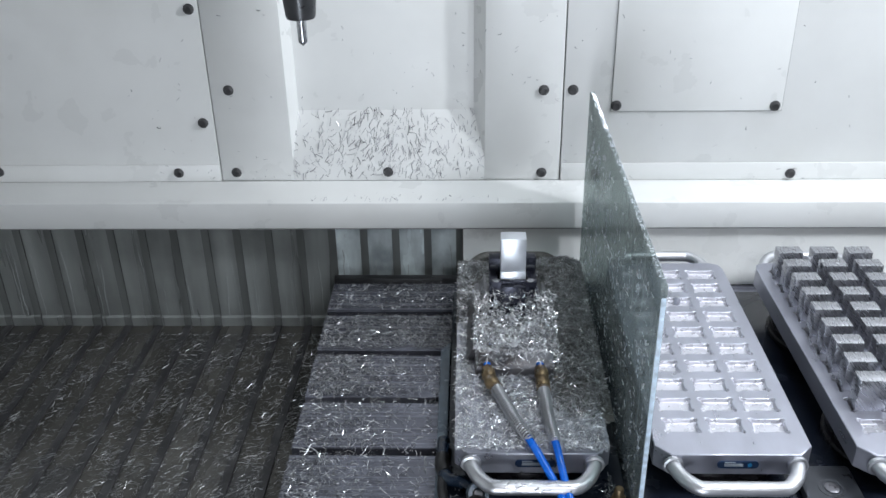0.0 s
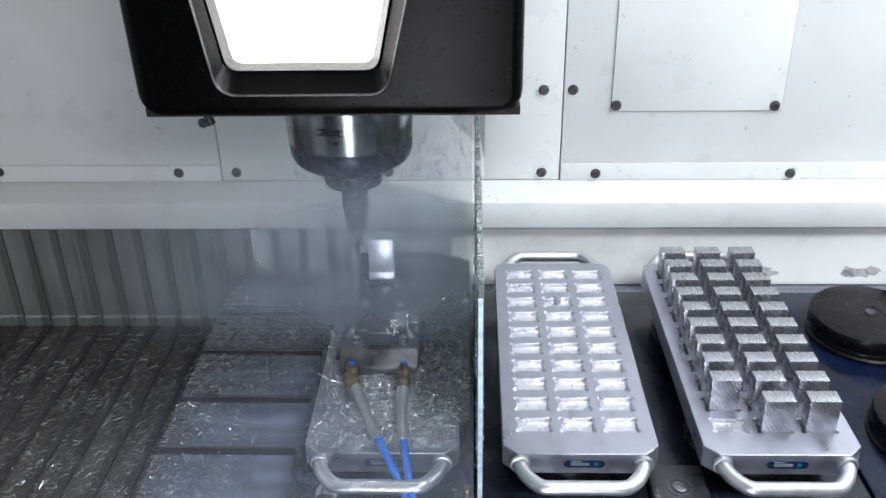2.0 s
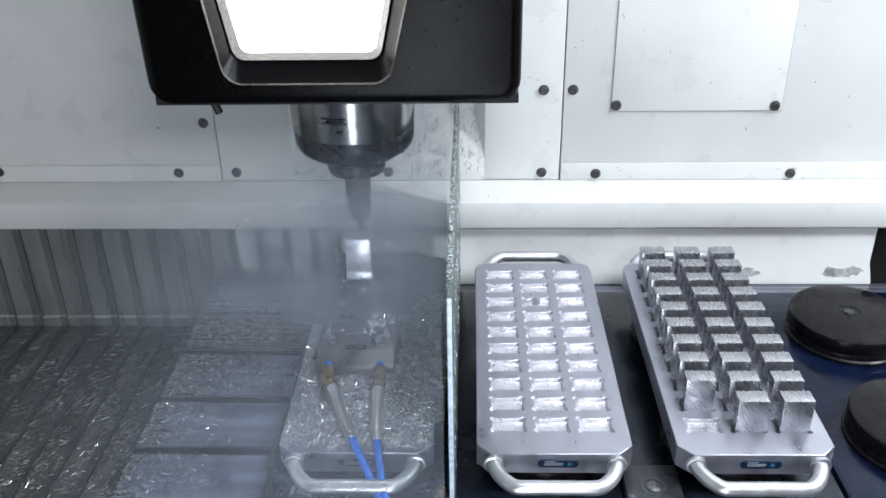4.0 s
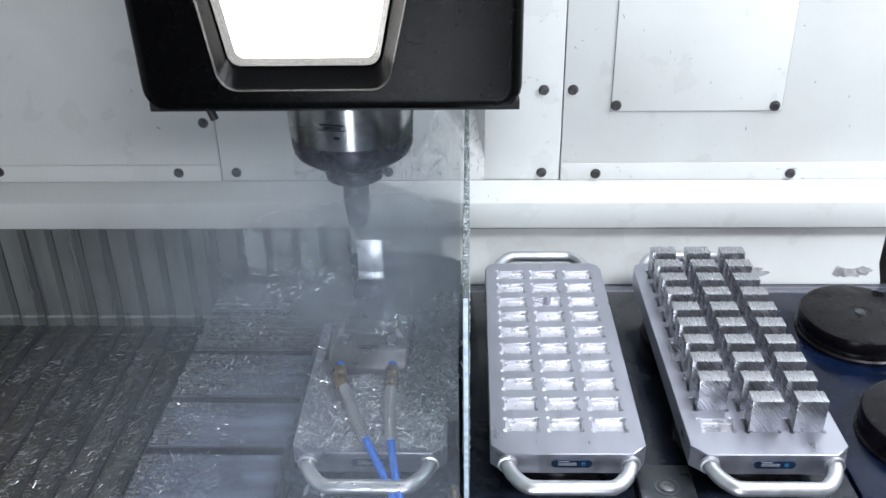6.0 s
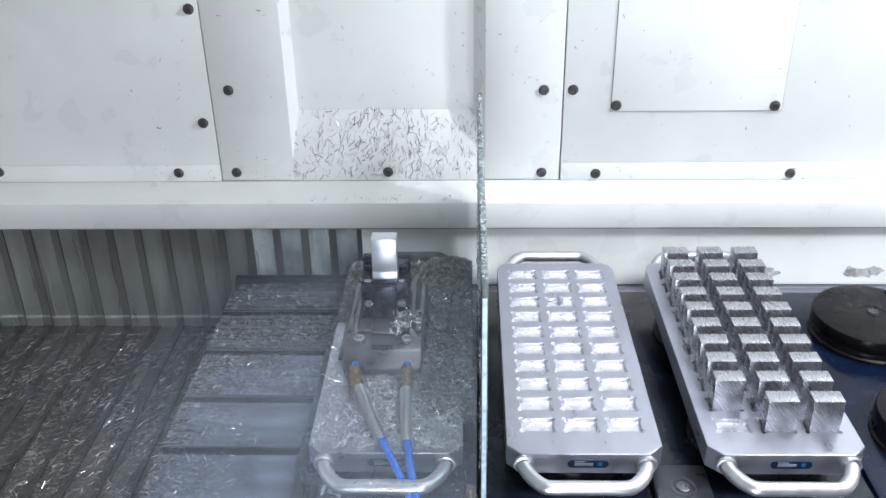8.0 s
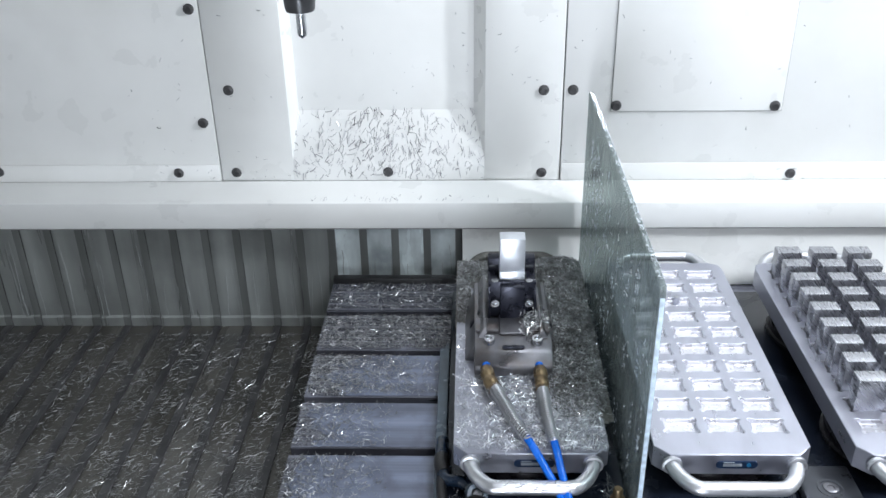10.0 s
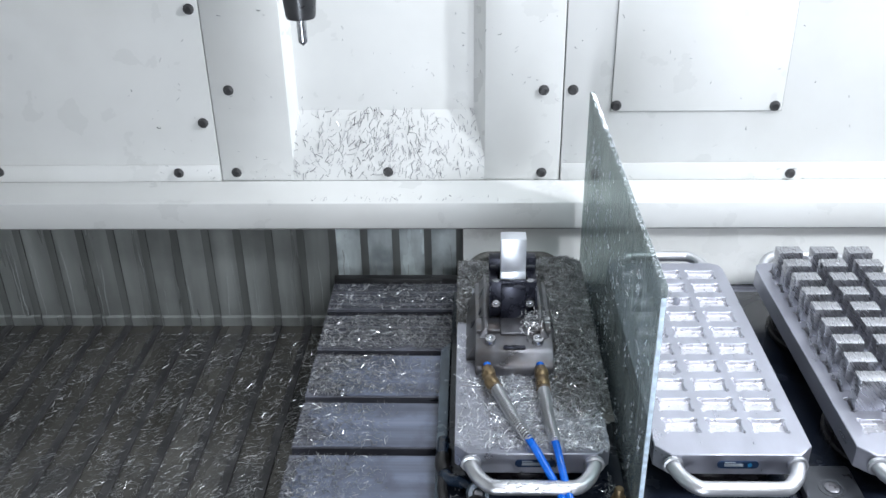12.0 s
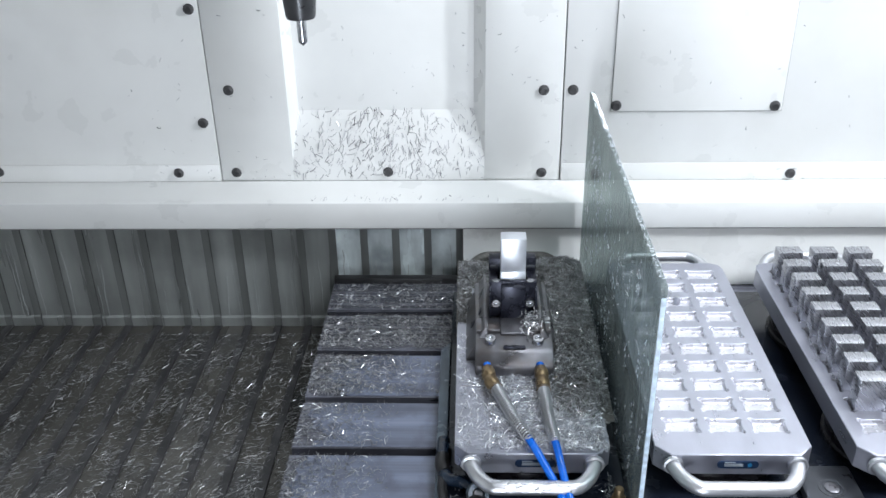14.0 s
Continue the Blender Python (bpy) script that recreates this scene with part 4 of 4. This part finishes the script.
WASHED.append(chip_heap("loose_vice_chips", chips(2600, vice_place, (.003, .010), (.00015, .0004), .8, 21, .4), "loose bright metal chips heaped on the vice"))


def nest_place(r):
    return (r.gauss(-.197, .008), r.gauss(.140, .012), .0395 + .010 * r.random() ** 2), (0, -.3, .95)


rides(chip_heap("vice_chips", chips(150, nest_place, (.004, .013), (.00025, .0006), .8, 27), "bright nest of metal chips lying on the vice"))


def slope_place(r):
    x = r.uniform(-.378, -.104) if r.random() < .4 else max(-.382, min(-.101, r.gauss(-.250, .070)))
    f = .02 + .97 * (r.random() if r.random() < .6 else min(1, abs(r.gauss(.45, .25))))
    z = .0735 + f * .1045
    return (x, .4892 + max(0, z - .106) * .4444, z), (0, -.914, .406) if z > .106 else (0, -1, 0)


chip_heap("recess_chips", chips(520, slope_place, (.005, .015), (.0002, .0005), .2, 9, .3, (.12, 0, 1)), "grey metal chips stuck on the sloping recess", CHIP_STUCK)


# ---- coolant: mist behind the shield, spray under the tool ----
MIST = bpy.data.materials.new("coolant_mist")
MIST.use_nodes = True
_n, _l = MIST.node_tree.nodes, MIST.node_tree.links
_n.remove(_n["Principled BSDF"])
_tr = _n.new("ShaderNodeBsdfTransparent")
_df = _n.new("ShaderNodeBsdfDiffuse")
_df.inputs[0].default_value = (0.68, 0.77, 0.90, 1)
_tl = _n.new("ShaderNodeBsdfTranslucent")
_tl.inputs[0].default_value = (0.68, 0.77, 0.90, 1)
_ad = _n.new("ShaderNodeMixShader")
_l.new(_df.outputs[0], _ad.inputs[1])
_l.new(_tl.outputs[0], _ad.inputs[2])
_tc = _n.new("ShaderNodeTexCoord")
_sp = _n.new("ShaderNodeSeparateXYZ")
_l.new(_tc.outputs["Generated"], _sp.inputs[0])


def _ramp(source, lo, hi):
    r = _n.new("ShaderNodeMapRange")
    r.interpolation_type = "SMOOTHSTEP"
    r.inputs[1].default_value, r.inputs[2].default_value = min(lo, hi), max(lo, hi)
    if lo > hi:
        r.inputs[3].default_value, r.inputs[4].default_value = 1.0, 0.0
    _l.new(source, r.inputs[0])
    return r.outputs[0]


def _times(a, b):
    m = _n.new("ShaderNodeMath")
    m.operation = "MULTIPLY"
    for k, v in enumerate((a, b)):
        if isinstance(v, float):
            m.inputs[k].default_value = v
        else:
            _l.new(v, m.inputs[k])
    return m.outputs[0]


_no = _n.new("ShaderNodeTexNoise")
_no.inputs["Scale"].default_value, _no.inputs["Detail"].default_value = 5.0, 4
_l.new(_tc.outputs["Object"], _no.inputs["Vector"])
_thin = _n.new("ShaderNodeMapRange")
_thin.interpolation_type = "SMOOTHSTEP"
_thin.inputs[1].default_value, _thin.inputs[2].default_value = 0.94, 1.00
_thin.inputs[3].default_value, _thin.inputs[4].default_value = 1.0, 0.80
_l.new(_sp.outputs[0], _thin.inputs[0])
_thick = _times(_times(_times(_times(_ramp(_sp.outputs[0], 0.50, 0.93), _thin.outputs[0]), _ramp(_sp.outputs[2], 0.02, 0.32)), _ramp(_sp.outputs[2], 1.0, 0.55)), _times(_ramp(_no.outputs[0], 0.05, 0.6), 0.58))
_mx = _n.new("ShaderNodeMixShader")
_l.new(_thick, _mx.inputs[0])
_l.new(_tr.outputs[0], _mx.inputs[1])
_l.new(_ad.outputs[0], _mx.inputs[2])
_l.new(_mx.outputs[0], _n["Material Output"].inputs["Surface"])


def mist_of(strength):
    m = MIST.copy()
    for n in m.node_tree.nodes:
        if n.type == "MATH" and abs(n.inputs[1].default_value - 0.58) < 1e-4 and not n.inputs[1].links:
            n.inputs[1].default_value = strength
    return m


def mist_bank(y, low, high, strength, seed):
    """A thin wavy bank of mist that reaches from the far left to the shield."""
    noise.seed_set(seed)
    bm = bmesh.new()
    nx, nz, x0, x1, z0, z1 = 30, 16, -1.10, -.112, low, high
    grid = [[bm.verts.new((x0 + (x1 - x0) * i / nx, 0.012 * noise.noise((i * .35, k * .35, seed)), z0 + (z1 - z0) * k / nz)) for k in range(nz + 1)] for i in range(nx + 1)]
    for i in range(nx):
        for k in range(nz):
            bm.faces.new((grid[i][k], grid[i + 1][k], grid[i + 1][k + 1], grid[i][k + 1]))
    return solid("coolant_mist", bm, mist_of(strength), "thin pale bank of drifting coolant mist", "mist", "mist banks", "stuff", at=pose(0, y, 0), smooth=180)


MISTS = [(mist_bank(y, low, high, strength, 40 + k), y, rise, full) for k, (y, low, high, strength, rise, full) in
         enumerate(((-.125, -.21, .32, .29, 1.1, 2.3), (.090, .004, .31, .50, 0.7, 1.9), (.36, .0, .40, .34, .8, 1.9)))]


def streaks(count, top, low, r0, r1, seed):
    """Falling threads and drops of coolant in a narrow cone."""
    rng = random.Random(seed)
    verts, faces = [], []
    for _ in range(count):
        f = rng.random()
        z = top + (low - top) * f
        r, a = (r0 + (r1 - r0) * f) * rng.random() ** .6, rng.uniform(0, 6.283)
        x, y, size, w = r * math.cos(a), r * math.sin(a), rng.uniform(.003, .016), rng.uniform(.00012, .0004)
        lean = r1 / (top - low) * .8
        base = len(verts)
        for dz, s in ((size / 2, .3), (0, 1), (-size / 2, .3)):
            cx, cy = x - math.cos(a) * dz * lean, y - math.sin(a) * dz * lean
            verts += [(cx + w * s, cy, z + dz), (cx - w * s * .5, cy + w * s * .87, z + dz), (cx - w * s * .5, cy - w * s * .87, z + dz)]
        for q in (0, 3):
            faces += [(base + q + k, base + q + (k + 1) % 3, base + q + 3 + (k + 1) % 3, base + q + 3 + k) for k in range(3)]
    me = bpy.data.meshes.new("coolant_spray")
    me.from_pydata(verts, [], faces)
    me.materials.append(WATER)
    ob = new("coolant_spray", me)
    return tagged(ob, "thin falling threads of white coolant", "coolant spray", "", "stuff")


SPRAY = MIST.copy()
SPRAY.name = "coolant_jet"
_sn = SPRAY.node_tree
_mixer = [n for n in _sn.nodes if n.type == "MIX_SHADER" and any(k.from_node.type == "BSDF_TRANSPARENT" for k in n.inputs[1].links)][0]
_stretch = _sn.nodes.new("ShaderNodeMapping")
_stretch.inputs["Scale"].default_value = (30, 30, 2.5)
_streak = _sn.nodes.new("ShaderNodeTexNoise")
_streak.inputs["Scale"].default_value = 4
_fade = _sn.nodes.new("ShaderNodeMapRange")
_fade.inputs[1].default_value, _fade.inputs[2].default_value = 0.3, 0.8
_fade.inputs[3].default_value, _fade.inputs[4].default_value = 0.16, 0.5
_where = [n for n in _sn.nodes if n.type == "TEX_COORD"][0]
_sn.links.new(_where.outputs["Object"], _stretch.inputs["Vector"])
_sn.links.new(_stretch.outputs[0], _streak.inputs["Vector"])
_sn.links.new(_streak.outputs[0], _fade.inputs[0])
_sn.links.new(_fade.outputs[0], _mixer.inputs[0])


def thrown_drops(seed):
    rng = random.Random(seed)
    bm = bmesh.new()
    for _ in range(26):
        p = Vector((rng.uniform(-.12, -.01), rng.uniform(-.03, .03), rng.gauss(0, .022)))
        d = Vector((-1, rng.uniform(-.3, .3), rng.uniform(-.6, .2))).normalized() * rng.uniform(.003, .009)
        r = rng.uniform(.0005, .0014)
        tube([p, p + d * .3, p + d * .7, p + d], lambda t, r=r: r * (.25 + 3 * t * (1 - t)), 6, bm)
    return solid("coolant_drops", bm, WATER, "bright coolant drops thrown off the cutter", "coolant drops", "", "stuff")


DROPS = thrown_drops(61)


def drop_arc(seed):
    """Drops that fly off the cutter in a falling arc."""
    rng = random.Random(seed)
    bm = bmesh.new()
    for _ in range(58):
        f = rng.random() ** 1.4
        p = Vector((-.165 * f, -.02 * f + rng.gauss(0, .012), .012 * f - .185 * f * f)) + Vector((rng.gauss(0, .010), 0, rng.gauss(0, .010)))
        d = Vector((-.165, 0, .012 - .37 * f)).normalized() * rng.uniform(.003, .011)
        r = rng.uniform(.0006, .0015)
        tube([p, p + d * .3, p + d * .7, p + d], lambda t, r=r: r * (.25 + 3 * t * (1 - t)), 6, bm)
    return solid("coolant_drops", bm, WATER, "bright arc of coolant drops flying off the cutter", "coolant drops", "", "stuff")


ARC = drop_arc(62)


def half_cone(r0, r1, top, low, n=24):
    bm = bmesh.new()
    rows = [[bm.verts.new(((r0 + (r1 - r0) * k / 6) * math.cos(a), (r0 + (r1 - r0) * k / 6) * math.sin(a), top + (low - top) * k / 6))
             for a in (math.pi + math.pi * j / n for j in range(n + 1))] for k in range(7)]
    for a, b in zip(rows, rows[1:]):
        for j in range(n):
            bm.faces.new((a[j], a[j + 1], b[j + 1], b[j]))
    return bm


def jet(top, low, r0, r1, seed):
    ob = streaks(60, top, low, r0, r1, seed)
    haze = part("jet_haze", half_cone(r0 * 1.1, r1, top, low), SPRAY, ob, smooth=180)
    return ob


SPRAY_NEAR = jet(.001, -.165, .009, .015, 51)
SPRAY_LOW = jet(-.165, -.40, .015, .034, 52)


# ---- everything that moves ----
def travel(rows, t):
    """The values of rows at t, straight between two rows."""
    for a, b in zip(rows, rows[1:]):
        if t <= b[0]:
            f = (t - a[0]) / (b[0] - a[0])
            return [u + (v - u) * f for u, v in zip(a[1:], b[1:])]
    return list(rows[-1][1:])


def motions():
    for ob in RIDERS:
        x, y, z = ob.matrix_basis.translation
        walk(ob, [(t, pose(x + s, y, z)) for t, s in TABLE_TRAVEL])
    for ob, start in FILMS:
        walk(ob, [(t, pose(travel(TABLE_TRAVEL, t)[0] + .182 * (1 - min(1, max(0, (t - start) / .7))), 0, 0)) for t in sorted({t for t, _ in TABLE_TRAVEL} | {start, start + .35, start + .7})])
    for ob, dx, dy in zip(WASHED, (-.05, -.02, -.01, 0.0), (-.45, -.05, -.02, -.30)):
        gone = [(t, dx * min(1, max(0, (t - 1.0) / 1.2)), dy * min(1, max(0, (t - 1.0) / 1.2))) for t, s in TABLE_TRAVEL]
        walk(ob, [(t, pose(s + a, b, -.004 - .30 * min(1, max(0, (t - 1.0) / .8)) if t > 1.0 else 0)) for (t, s), (_, a, b) in zip(TABLE_TRAVEL, gone)])
    for k, lam in enumerate(LAMS):
        share = (k + 1) / LAMELLAE
        rows = []
        for t, s in TABLE_TRAVEL:
            right = -.283 + s
            rows.append((t, pose(COVER_LEFT + (right - COVER_LEFT) * share, 0, 0)))
        walk(lam, rows)
    times = sorted({t for t, _ in TABLE_TRAVEL} | {.7, .9, 7.2, 7.8, 9.4})
    for ob, y, rise, full in MISTS:
        rows = []
        for t in times:
            up = min(1, max(0, (t - rise) / (full - rise)))
            up = up * up * (3 - 2 * up)
            fade = min(1, max(0, (t - (8.1 if y < 0 else 7.1)) / 2.2))
            rows.append((t, pose(min(0, travel(TABLE_TRAVEL, t)[0]) - .06 * fade, y, -.70 * (1 - up) - .75 * fade)))
        walk(ob, rows)
    near, low = [], []
    for t, dy, dz in [(t, *travel(SPINDLE_TRAVEL, t)) for t in sorted({t for t, *_ in SPINDLE_TRAVEL} | {.65, .75, 6.7})]:
        hidden = .85 if t <= .65 or t >= 6.8 else .0 if .75 <= t <= 6.6 else .2
        near.append((t, pose(TIP[0], TIP[1] + dy, TIP[2] + dz + hidden)))
        low.append((t, pose(TIP[0], TIP[1] + (dy if t < 6.5 else .011), TIP[2] + (dz + hidden if t < 1.6 else -.12))))
    gone = (-.30, .15, -.30)
    drops = [(0.0, gone, 0), (2.5, gone, 0), (2.7, (-.29, .18, .06), 0), (2.85, (-.34, .16, .00), 0), (3.0, gone, 0), (5.0, gone, 40), (5.2, (-.17, .20, .06), 70), (5.4, (-.16, .18, .03), 80), (5.6, gone, 60),
             (5.8, gone, 0), (5.95, (-.27, .20, .075), 0), (6.1, (-.31, .18, .05), 0), (6.3, gone, 0), (14.0, gone, 0)]
    walk(DROPS, [(t, pose(*p, 0, -a * .0, a)) for t, p, a in drops])
    arc = [(0.0, gone), (5.75, gone), (5.95, (-.275, .20, .078)), (6.15, (-.282, .195, .072)), (6.35, (-.290, .19, .066)), (6.55, (-.33, .15, -.30)), (14.0, (-.33, .15, -.30))]
    walk(ARC, [(t, pose(*p)) for t, p in arc])
    walk(SPRAY_NEAR, near)
    walk(SPRAY_LOW, [(t, m) for t, m in low])
    walk(HEAD, [(t, pose(TIP[0], TIP[1] + dy, TIP[2] + dz)) for t, dy, dz in SPINDLE_TRAVEL])


motions()
